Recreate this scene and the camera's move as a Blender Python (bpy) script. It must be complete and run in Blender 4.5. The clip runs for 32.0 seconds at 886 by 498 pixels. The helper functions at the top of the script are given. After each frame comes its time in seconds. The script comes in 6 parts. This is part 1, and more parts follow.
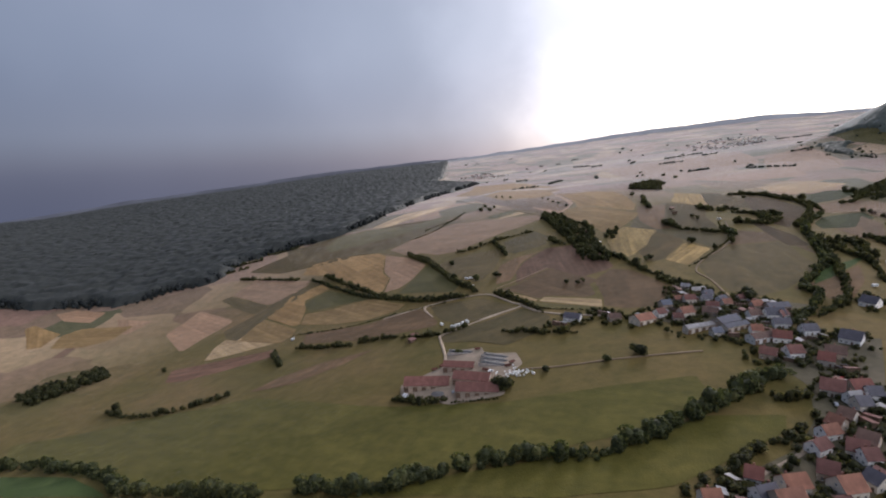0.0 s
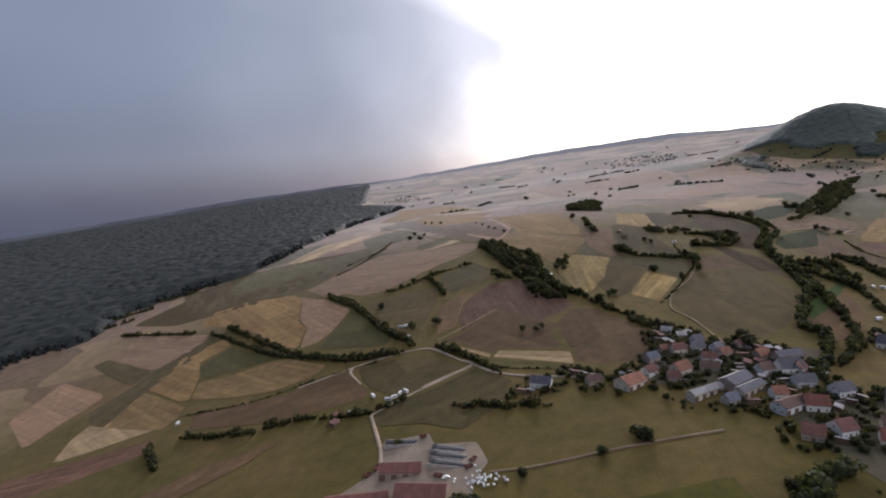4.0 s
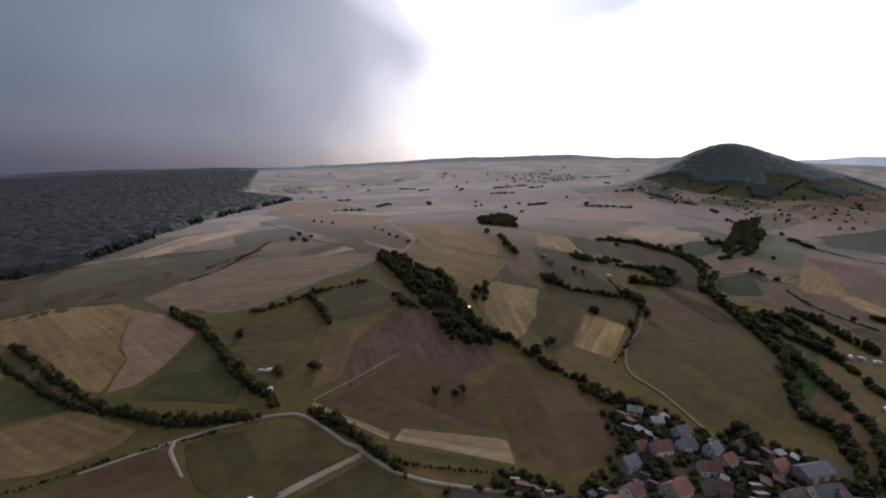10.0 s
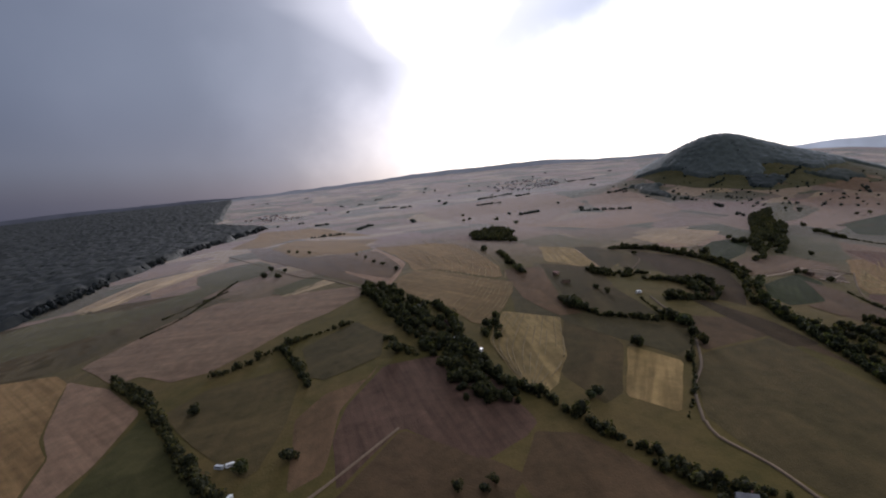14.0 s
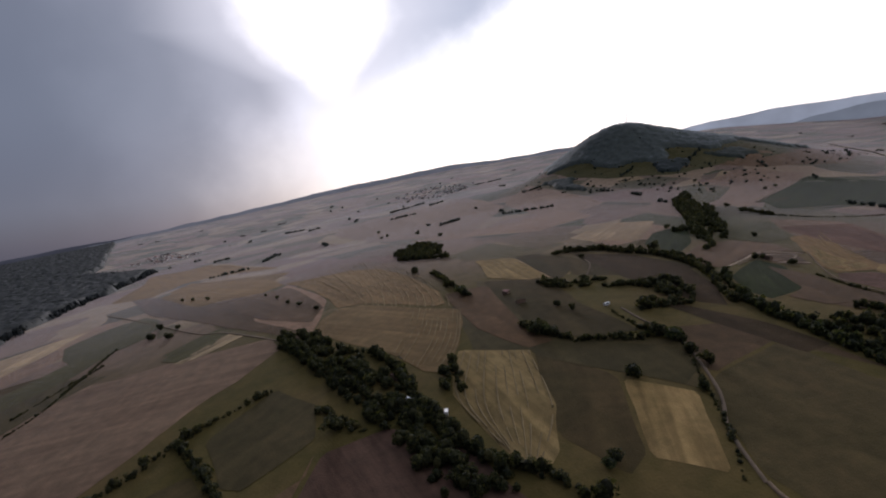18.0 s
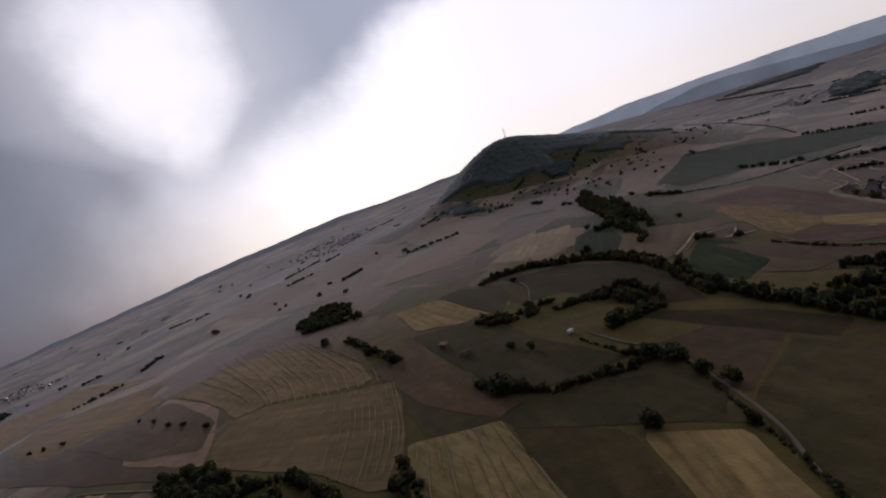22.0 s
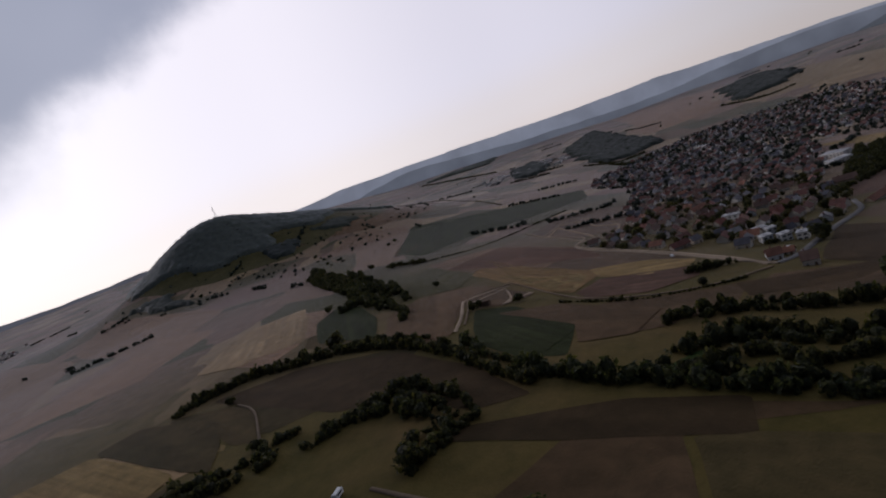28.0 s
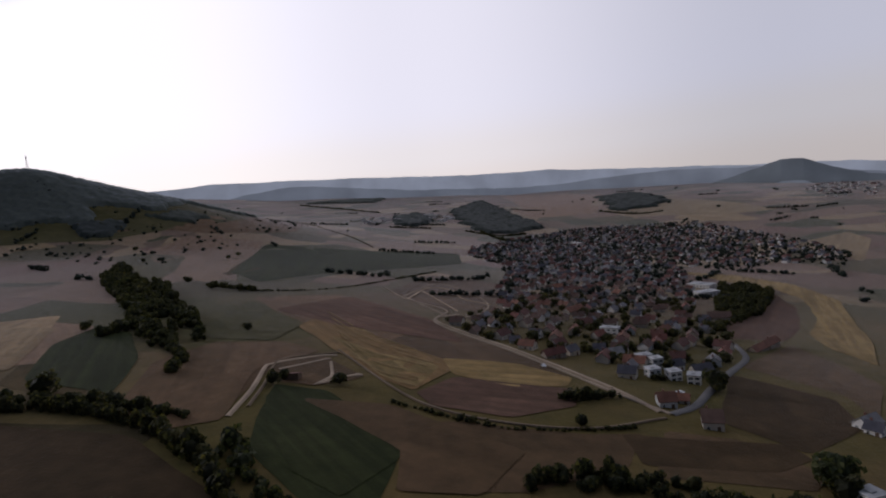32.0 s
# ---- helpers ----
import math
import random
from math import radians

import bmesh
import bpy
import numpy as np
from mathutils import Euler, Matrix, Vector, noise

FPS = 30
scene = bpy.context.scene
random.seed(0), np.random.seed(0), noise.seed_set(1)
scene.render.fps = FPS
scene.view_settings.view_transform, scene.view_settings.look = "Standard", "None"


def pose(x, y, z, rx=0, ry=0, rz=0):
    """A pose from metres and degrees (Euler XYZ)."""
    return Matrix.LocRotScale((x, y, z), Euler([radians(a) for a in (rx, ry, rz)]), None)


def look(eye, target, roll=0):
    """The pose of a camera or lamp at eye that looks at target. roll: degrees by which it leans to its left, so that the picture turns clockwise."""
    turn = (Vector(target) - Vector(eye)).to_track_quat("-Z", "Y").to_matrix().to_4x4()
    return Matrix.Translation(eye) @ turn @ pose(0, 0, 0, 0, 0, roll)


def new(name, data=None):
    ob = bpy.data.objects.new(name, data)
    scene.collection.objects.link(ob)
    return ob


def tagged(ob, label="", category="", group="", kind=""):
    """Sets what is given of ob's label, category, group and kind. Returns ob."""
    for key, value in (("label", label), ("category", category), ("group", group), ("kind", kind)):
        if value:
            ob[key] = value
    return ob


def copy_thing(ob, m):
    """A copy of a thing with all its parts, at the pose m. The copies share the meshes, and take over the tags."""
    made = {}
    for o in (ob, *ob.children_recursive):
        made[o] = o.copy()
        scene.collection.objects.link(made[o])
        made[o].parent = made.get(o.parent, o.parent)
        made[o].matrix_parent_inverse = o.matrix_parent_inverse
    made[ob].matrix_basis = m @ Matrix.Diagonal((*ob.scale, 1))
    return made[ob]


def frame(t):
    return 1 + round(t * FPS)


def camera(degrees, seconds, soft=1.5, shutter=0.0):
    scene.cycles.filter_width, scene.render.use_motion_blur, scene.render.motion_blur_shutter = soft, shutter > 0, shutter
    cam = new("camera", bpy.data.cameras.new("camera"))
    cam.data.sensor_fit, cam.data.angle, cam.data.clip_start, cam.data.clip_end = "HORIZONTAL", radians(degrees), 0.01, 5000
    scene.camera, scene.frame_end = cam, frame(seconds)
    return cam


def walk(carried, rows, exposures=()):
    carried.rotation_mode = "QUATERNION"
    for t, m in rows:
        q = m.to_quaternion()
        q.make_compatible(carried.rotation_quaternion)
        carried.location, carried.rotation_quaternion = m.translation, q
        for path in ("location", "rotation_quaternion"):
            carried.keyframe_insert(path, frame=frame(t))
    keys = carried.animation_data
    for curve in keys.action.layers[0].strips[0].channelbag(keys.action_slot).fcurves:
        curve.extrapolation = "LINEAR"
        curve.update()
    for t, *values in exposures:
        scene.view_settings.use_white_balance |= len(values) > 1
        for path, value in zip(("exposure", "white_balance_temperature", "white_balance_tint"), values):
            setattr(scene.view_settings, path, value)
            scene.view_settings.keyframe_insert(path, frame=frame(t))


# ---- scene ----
# ---- camera: a slow right-hand turn about 140 m above the valley ----
cam = camera(79.44, 32.0, soft=2.0)


def heading_row(t, x, y, z, head, pitch, roll):
    h, p = radians(head), radians(pitch)
    eye = Vector((x, y, z))
    return (t, look(eye, eye + Vector((math.sin(h) * math.cos(p), math.cos(h) * math.cos(p), math.sin(p))), roll))


walk(cam, [heading_row(*r) for r in [
    (0, 2.00, -5.06, 147.64, -1.39, -9.54, -2.46),
    (0.5, 1.37, 7.72, 146.16, -1.07, -8.29, -4.00),
    (1, 0.87, 23.01, 146.91, -0.48, -7.84, -4.62),
    (1.5, 0.05, 38.57, 147.82, 0.48, -8.62, -4.67),
    (2, -0.53, 53.89, 148.63, 1.59, -7.98, -4.36),
    (2.5, -1.05, 68.79, 149.20, 2.77, -7.64, -2.97),
    (3, -1.29, 83.81, 149.60, 4.26, -7.69, -2.19),
    (3.5, -1.12, 99.20, 149.92, 5.64, -7.78, -2.74),
    (5.5, 0.26, 154.59, 150.30, 9.88, -7.03, -6.76),
    (6, 0.53, 168.27, 149.36, 11.41, -7.22, -6.25),
    (6.5, 1.85, 181.92, 148.35, 13.02, -7.75, -4.98),
    (7, 4.26, 195.29, 147.58, 14.25, -7.74, -5.50),
    (7.5, 6.83, 207.60, 147.41, 15.04, -7.82, -6.11),
    (8, 8.99, 218.78, 146.81, 15.71, -8.53, -6.22),
    (8.5, 11.42, 229.33, 146.65, 16.27, -7.73, -5.82),
    (9, 12.99, 240.74, 146.95, 17.53, -6.19, -2.70),
    (9.5, 15.18, 252.76, 147.28, 18.29, -6.49, -0.17),
    (10, 17.27, 265.10, 147.31, 18.63, -7.73, 2.75),
    (10.5, 19.18, 277.52, 147.32, 18.18, -7.94, 2.21),
    (11, 21.16, 289.53, 147.69, 17.49, -7.12, 2.19),
    (11.5, 23.06, 300.92, 148.06, 17.85, -6.91, 2.42),
    (12, 25.18, 312.75, 148.54, 18.72, -8.05, 0.37),
    (12.5, 27.94, 324.89, 148.63, 18.56, -8.07, -0.58),
    (13, 30.95, 337.34, 148.24, 18.85, -7.55, -0.56),
    (13.5, 34.33, 350.02, 147.32, 19.61, -6.87, 0.13),
    (14, 38.38, 362.15, 146.64, 20.34, -6.18, -1.81),
    (14.5, 42.83, 373.16, 145.72, 21.14, -5.83, -7.16),
    (16.5, 46.66, 416.22, 156.03, 25.22, -6.22, -5.60),
    (17, 50.99, 429.02, 155.33, 26.98, -6.14, -5.56),
    (17.5, 54.59, 441.64, 154.09, 28.69, -5.55, -5.32),
    (18, 58.62, 453.64, 153.33, 29.88, -5.85, -7.75),
    (18.5, 63.25, 464.85, 153.13, 31.15, -5.82, -10.23),
    (19, 67.71, 474.95, 153.67, 32.22, -5.25, -14.03),
    (19.5, 71.77, 485.48, 155.30, 33.45, -4.55, -17.61),
    (20, 77.57, 496.31, 157.17, 34.51, -3.90, -17.14),
    (20.5, 83.98, 506.65, 157.38, 35.65, -3.83, -16.98),
    (21, 90.91, 517.25, 155.80, 37.00, -3.80, -17.19),
    (21.5, 98.59, 528.51, 153.24, 38.95, -4.17, -17.75),
    (22, 106.89, 538.69, 151.14, 41.11, -3.99, -19.81),
    (22.5, 114.89, 547.63, 149.99, 42.96, -4.01, -22.13),
    (23, 122.82, 556.73, 149.43, 44.61, -4.73, -23.79),
    (23.5, 130.80, 565.31, 148.52, 46.37, -4.81, -24.88),
    (24, 138.92, 573.48, 147.99, 48.35, -5.02, -25.41),
    (24.5, 145.96, 581.08, 147.73, 50.48, -5.21, -26.21),
    (25, 153.01, 587.63, 147.14, 52.59, -5.27, -26.90),
    (25.5, 160.40, 593.72, 148.29, 55.10, -5.47, -27.55),
    (27.5, 213.13, 628.81, 136.93, 68.63, -5.22, -24.15),
    (28, 223.26, 632.84, 136.09, 71.40, -5.90, -22.17),
    (28.5, 234.50, 635.44, 135.57, 74.07, -6.10, -20.86),
    (29, 248.92, 636.36, 134.76, 76.63, -6.27, -19.51),
    (29.5, 266.71, 636.49, 132.47, 79.40, -6.30, -18.10),
    (30, 281.64, 636.91, 130.79, 81.38, -6.16, -17.22),
    (30.5, 293.48, 637.84, 129.63, 82.57, -5.81, -15.85),
    (31, 304.28, 637.66, 129.07, 83.67, -5.35, -11.96),
    (31.5, 313.92, 637.91, 129.00, 84.97, -5.34, -8.98),
    (32, 322.63, 637.80, 128.99, 85.75, -4.87, -5.93),
]], exposures=[(0, 1.07, 6150, 16), (3, 0.95, 6150, 16), (6, 0.66, 6100, 16), (9, 0.53, 6000, 17), (10, 0.31, 6000, 17), (12, 0.2, 5950, 17), (14, 0.22, 5950, 18), (18, -0.12, 5950, 19), (23, -0.7, 5950, 20), (28, -0.74, 5950, 20), (32, -0.55, 5950, 19)])

# ---- sky: a storm cloud in the west, a bright gap with the hidden sun, white haze in the east ----
SUN_AZ, SUN_EL = 21.0, 20.0      # clockwise from +y, degrees
sun_dir = Vector((math.sin(radians(SUN_AZ)) * math.cos(radians(SUN_EL)), math.cos(radians(SUN_AZ)) * math.cos(radians(SUN_EL)), math.sin(radians(SUN_EL))))
world = bpy.data.worlds.new("sky")
scene.world = world
world.use_nodes = True
wt = world.node_tree
wt.nodes.clear()


def wmath(op, a, b=0.0, c=0.0):
    n = wt.nodes.new("ShaderNodeMath")
    n.operation = op
    for i, v in enumerate((a, b, c)):
        if isinstance(v, (int, float)):
            n.inputs[i].default_value = v
        else:
            wt.links.new(v, n.inputs[i])
    return n.outputs[0]


def wramp(fac, stops):
    n = wt.nodes.new("ShaderNodeValToRGB")
    n.color_ramp.interpolation = "EASE"
    e = n.color_ramp.elements
    while len(e) < len(stops):
        e.new(0.5)
    for el, (p, c) in zip(e, stops):
        el.position, el.color = p, (*c, 1)
    wt.links.new(fac, n.inputs[0])
    return n.outputs[0]


def wmap(v, a, b, c=0.0, d=1.0):
    n = wt.nodes.new("ShaderNodeMapRange")
    n.interpolation_type = "SMOOTHSTEP"
    wt.links.new(v, n.inputs[0])
    for i, k in zip((1, 2, 3, 4), (a, b, c, d)):
        n.inputs[i].default_value = k
    return n.outputs[0]


def wmix(fac, a, b, kind="MIX"):
    n = wt.nodes.new("ShaderNodeMix")
    n.data_type, n.blend_type = "RGBA", kind
    for k, v in ((0, fac), (6, a), (7, b)):
        if isinstance(v, (int, float)):
            n.inputs[k].default_value = v
        elif isinstance(v, tuple):
            n.inputs[k].default_value = (*v, 1)
        else:
            wt.links.new(v, n.inputs[k])
    return n.outputs[2]


w_co = wt.nodes.new("ShaderNodeTexCoord").outputs["Generated"]
w_sep = wt.nodes.new("ShaderNodeSeparateXYZ")
wt.links.new(w_co, w_sep.inputs[0])
w_noise = wt.nodes.new("ShaderNodeTexNoise")
w_noise.inputs["Scale"].default_value, w_noise.inputs["Detail"].default_value, w_noise.inputs["Roughness"].default_value = 7.0, 7.0, 0.52
wt.links.new(w_co, w_noise.inputs["Vector"])
w_soft = wt.nodes.new("ShaderNodeTexNoise")
w_soft.inputs["Scale"].default_value, w_soft.inputs["Detail"].default_value = 1.6, 3.0
wt.links.new(w_co, w_soft.inputs["Vector"])
puff = wmath("SUBTRACT", w_noise.outputs[0], 0.5)
az = wmath("MULTIPLY", wmath("ARCTAN2", w_sep.outputs[0], w_sep.outputs[1]), 57.2958)
el = wmath("MULTIPLY", wmath("ARCSINE", w_sep.outputs[2]), 57.2958)
# white haze: brightest round the hidden sun, greyer away from it
off_az = wmath("ABSOLUTE", wmath("SUBTRACT", az, 34.0))
haze = wramp(wmath("DIVIDE", off_az, 180.0), [(0.0, (1.9, 1.84, 1.76)), (0.14, (1.65, 1.58, 1.54)), (0.28, (1.30, 1.26, 1.27)), (0.48, (0.82, 0.82, 0.86)), (1.0, (0.38, 0.40, 0.44))])
haze = wmix(1.0, haze, wramp(wmap(el, -1.0, 12.0), [(0.0, (0.98, 0.89, 0.74)), (0.45, (1.0, 0.96, 0.86)), (1.0, (1.0, 1.0, 0.99))]), "MULTIPLY")
# the cloud's edge runs from low in the north up to the north-east
edge = wmath("ADD", wmath("MULTIPLY", wmath("SUBTRACT", el, 12.0), 2.2), 29.0)
side = wmath("ADD", wmath("SUBTRACT", az, edge), wmath("MULTIPLY", puff, 18.0))
side = wmath("DIVIDE", side, wmap(el, 9.0, 20.0, 2.6, 1.0))     # the edge melts into haze lower down
mask_hi = wmap(side, -9.0, 6.0, 1.0, 0.0)
low = wmap(wmath("ADD", az, wmath("MULTIPLY", puff, 8.0)), -4.0, 31.0, 1.0, 0.0)
cover = wmap(el, 6.0, 14.0, 0.0, 1.0)
mask = wmath("ADD", wmath("MULTIPLY", mask_hi, cover), wmath("MULTIPLY", low, wmath("SUBTRACT", 1.0, cover)))
front = wmath("ADD", az, wmath("MULTIPLY", puff, 9.0))
cloud = wramp(wmath("DIVIDE", wmath("ADD", front, 60.0), 120.0), [(0.0, (0.10, 0.118, 0.150)), (0.32, (0.145, 0.162, 0.195)), (0.45, (0.19, 0.208, 0.24)), (0.535, (0.27, 0.287, 0.32)), (0.61, (0.42, 0.43, 0.46)), (0.66, (0.60, 0.62, 0.66)), (0.74, (0.60, 0.63, 0.67)), (1.0, (0.70, 0.72, 0.76))])
cloud = wmix(1.0, cloud, wramp(wmap(el, -4.0, 16.0), [(0.0, (0.42, 0.42, 0.50)), (0.35, (0.80, 0.78, 0.82)), (1.0, (1.0, 1.0, 1.0))]), "MULTIPLY")
cloud = wmix(1.0, cloud, wramp(w_soft.outputs[0], [(0.3, (0.83, 0.87, 0.93)), (0.7, (1.04, 1.06, 1.09))]), "MULTIPLY")
mask = wmath("SUBTRACT", 1.0, wmath("POWER", wmath("SUBTRACT", 1.0, mask), 1.9))
dome = wmix(mask, haze, cloud)
# the gap in the cloud with the sun behind it
lift = wmath("MAXIMUM", wmath("SUBTRACT", el, 13.0), 0.0)
gx = wmath("DIVIDE", wmath("SUBTRACT", az, wmath("SUBTRACT", 20.5, wmath("MULTIPLY", lift, 0.12))), wmath("ADD", 2.2, wmath("MULTIPLY", wmath("MINIMUM", lift, 5.0), 0.55)))
gy = wmath("MAXIMUM", wmath("DIVIDE", wmath("SUBTRACT", 16.0, el), 3.0), wmath("DIVIDE", wmath("SUBTRACT", el, 24.0), 4.0))
gy = wmath("MAXIMUM", gy, 0.0)
rad = wmath("ADD", wmath("ADD", wmath("MULTIPLY", gx, gx), wmath("MULTIPLY", gy, gy)), wmath("MULTIPLY", puff, 5.5))
gap = wmap(rad, -0.5, 4.0, 1.0, 0.0)
glow = wmap(rad, 0.3, 12.0, 0.5, 0.0)
dome = wmix(gap, wmix(glow, dome, (1.1, 1.08, 1.08)), (1.6, 1.55, 1.5))
w_sky = wt.nodes.new("ShaderNodeTexSky")
w_sky.sky_type, w_sky.sun_disc = "NISHITA", False
w_sky.sun_elevation, w_sky.sun_rotation = radians(SUN_EL), radians(SUN_AZ)
w_bg = wt.nodes.new("ShaderNodeBackground")
w_bg.inputs[1].default_value = 0.05
w_bg2 = wt.nodes.new("ShaderNodeBackground")
w_out = wt.nodes.new("ShaderNodeOutputWorld")
w_mix = wt.nodes.new("ShaderNodeMixShader")
w_mix.inputs[0].default_value = 0.92
wt.links.new(w_sky.outputs[0], w_bg.inputs[0])
wt.links.new(dome, w_bg2.inputs[0])
wt.links.new(w_bg.outputs[0], w_mix.inputs[1])
wt.links.new(w_bg2.outputs[0], w_mix.inputs[2])
wt.links.new(w_mix.outputs[0], w_out.inputs[0])
lamp = new("sun", bpy.data.lights.new("sun", "SUN"))
lamp.data.energy, lamp.data.angle, lamp.data.color = 0.9, radians(12), (1.0, 0.93, 0.84)
lamp.matrix_world = look((0, 0, 600), Vector((0, 0, 600)) - sun_dir)

# ---- the lie of the land ----
SWELL = np.array([
    [-2.8, -17.5, 13, 25, -21.6, -10.7, -3.7, -12, -7.8],
    [-9.2, -50.3, -30.6, 11.3, -14.8, -5.3, -5.7, -12.4, -4.9],
    [-10.5, -36.2, -15.4, 25.8, 16.6, 12.4, 4.9, 4.5, 7.4],
    [-10.1, -8.1, 9.4, 18.7, 15.2, 20.3, 19.7, 17.7, 12.7],
    [-13.7, -3.2, 4.9, 1.7, 6.8, 20.5, 23.3, 18, 11.4],
    [-10.1, -2.1, 4.6, 6.2, 12.8, 19.9, 18.1, 11.9, 7.5],
    [-4.2, -3.2, 0.4, 6.1, 13.1, 13.9, 8.6, 4.3, 2.5]
])
SWELL_X, SWELL_Y = np.meshgrid(np.arange(-960, 2161, 390), np.arange(0, 2401, 400))
HILLS = [(1330, 1650, 16, 210), (1385, 1570, 41, 112), (1460, 1495, 50, 185), (1600, 1400, 38, 205), (1305, 1655, 46, 105), (1385, 1570, 9, 55)]
RISE_AZ = [-180, -120, -60, -46, -37, -27, -15, -5, 6, 18, 31, 42, 52, 58, 64, 68, 74, 80, 86, 91, 97, 102, 110, 118, 125, 150, 180]
RISE_Z = [70, 70, -190, -190, -110, -45, 50, 110, 190, 290, 360, 375, 385, 375, 325, 285, 258, 215, 185, 145, 135, 110, 80, 10, -20, 30, 70]


def height(x, y):
    """Height of the ground: broad swells, the hill, a slow rise to the far ridges."""
    x, y = np.asarray(x, float), np.asarray(y, float)
    z = np.zeros_like(x)
    for cx, cy, a in zip(SWELL_X.ravel(), SWELL_Y.ravel(), SWELL.ravel()):
        z = z + a * np.exp(-((x - cx) ** 2 + (y - cy) ** 2) / (2 * 400.0 ** 2))
    for cx, cy, a, s in HILLS:
        z = z + a * np.exp(-((x - cx) ** 2 + (y - cy) ** 2) / (2 * s * s))
    z = z + 48 * (1 - np.exp(-(np.maximum(np.hypot(x - 360, y - 840) - 1300, 0) / 1100) ** 2))
    r, a = np.hypot(x - 180, y - 480), np.degrees(np.arctan2(x - 180, y - 480))
    return z + (np.interp(a, RISE_AZ, RISE_Z) - 48) * np.clip((r - 1200) / 3300, 0, 1) ** 1.2 - 0.7 * np.maximum(r - 4360, 0)


def hz(x, y):
    return float(height(x, y))


# ---- materials ----
def material(name, rough=0.8, metal=0.0):
    m = bpy.data.materials.new(name)
    m.use_nodes = True
    b = m.node_tree.nodes["Principled BSDF"]
    b.inputs["Roughness"].default_value, b.inputs["Metallic"].default_value = rough, metal
    b.inputs["Specular IOR Level"].default_value = 0.2
    return m, m.node_tree, b


def node(t, kind, **inputs):
    n = t.nodes.new(kind)
    for k, v in inputs.items():
        k = k.replace("_", " ")
        if isinstance(v, (int, float, tuple)):
            n.inputs[k].default_value = v
        else:
            t.links.new(v, n.inputs[k])
    return n


def mixc(t, fac, a, b, kind="MIX"):
    n = t.nodes.new("ShaderNodeMix")
    n.data_type, n.blend_type = "RGBA", kind
    for k, v in ((0, fac), (6, a), (7, b)):
        if isinstance(v, (int, float)):
            n.inputs[k].default_value = v
        elif isinstance(v, tuple):
            n.inputs[k].default_value = (*v[:3], 1)
        else:
            t.links.new(v, n.inputs[k])
    return n.outputs[2]


def ramp(t, fac, stops, kind="LINEAR"):
    n = t.nodes.new("ShaderNodeValToRGB")
    n.color_ramp.interpolation = kind
    e = n.color_ramp.elements
    while len(e) < len(stops):
        e.new(0.5)
    for x, (p, c) in zip(e, stops):
        x.position, x.color = p, (*c, 1)
    t.links.new(fac, n.inputs[0])
    return n.outputs[0]


def shade(c, k):
    return tuple(min(1.0, v * k) for v in c)


def coords(t, which="Object"):
    return t.nodes.new("ShaderNodeTexCoord").outputs[which]


def bump(t, b, h, strength, dist):
    n = node(t, "ShaderNodeBump", Strength=strength, Distance=dist, Height=h)
    t.links.new(n.outputs[0], b.inputs["Normal"])


def worn(name, c, rough=0.8, big=0.25, fine=6.0, spread=0.25, metal=0.0, bumpy=0.15):
    """A plain surface with stains at a large scale, grain at a fine one and a tone of its own for each object."""
    m, t, b = material(name, rough, metal)
    co = coords(t)
    n1 = node(t, "ShaderNodeTexNoise", Vector=co, Scale=big, Detail=4.0)
    n2 = node(t, "ShaderNodeTexNoise", Vector=co, Scale=fine, Detail=3.0)
    info = t.nodes.new("ShaderNodeObjectInfo")
    col = ramp(t, n1.outputs[0], [(0.3, shade(c, 1 - spread)), (0.7, shade(c, 1 + spread))])
    col = mixc(t, 0.6, col, ramp(t, n2.outputs[0], [(0.3, (0.72, 0.72, 0.72)), (0.7, (1.2, 1.2, 1.2))]), "MULTIPLY")
    col = mixc(t, 0.7, col, ramp(t, info.outputs["Random"], [(0.0, (0.72, 0.74, 0.76)), (0.5, (1, 1, 1)), (1.0, (1.22, 1.18, 1.12))]), "MULTIPLY")
    t.links.new(col, b.inputs["Base Color"])
    bump(t, b, n2.outputs[0], bumpy, 0.05)
    return m


HAZE_SHEEN = (0.50, 0.18, (0.92, 0.90, 0.98, 1))   # sheen at low angles that stands in for haze: weight, spread, tint


def add_haze_sheen(b, sheen):
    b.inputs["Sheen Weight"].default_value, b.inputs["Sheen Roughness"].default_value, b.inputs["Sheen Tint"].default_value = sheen


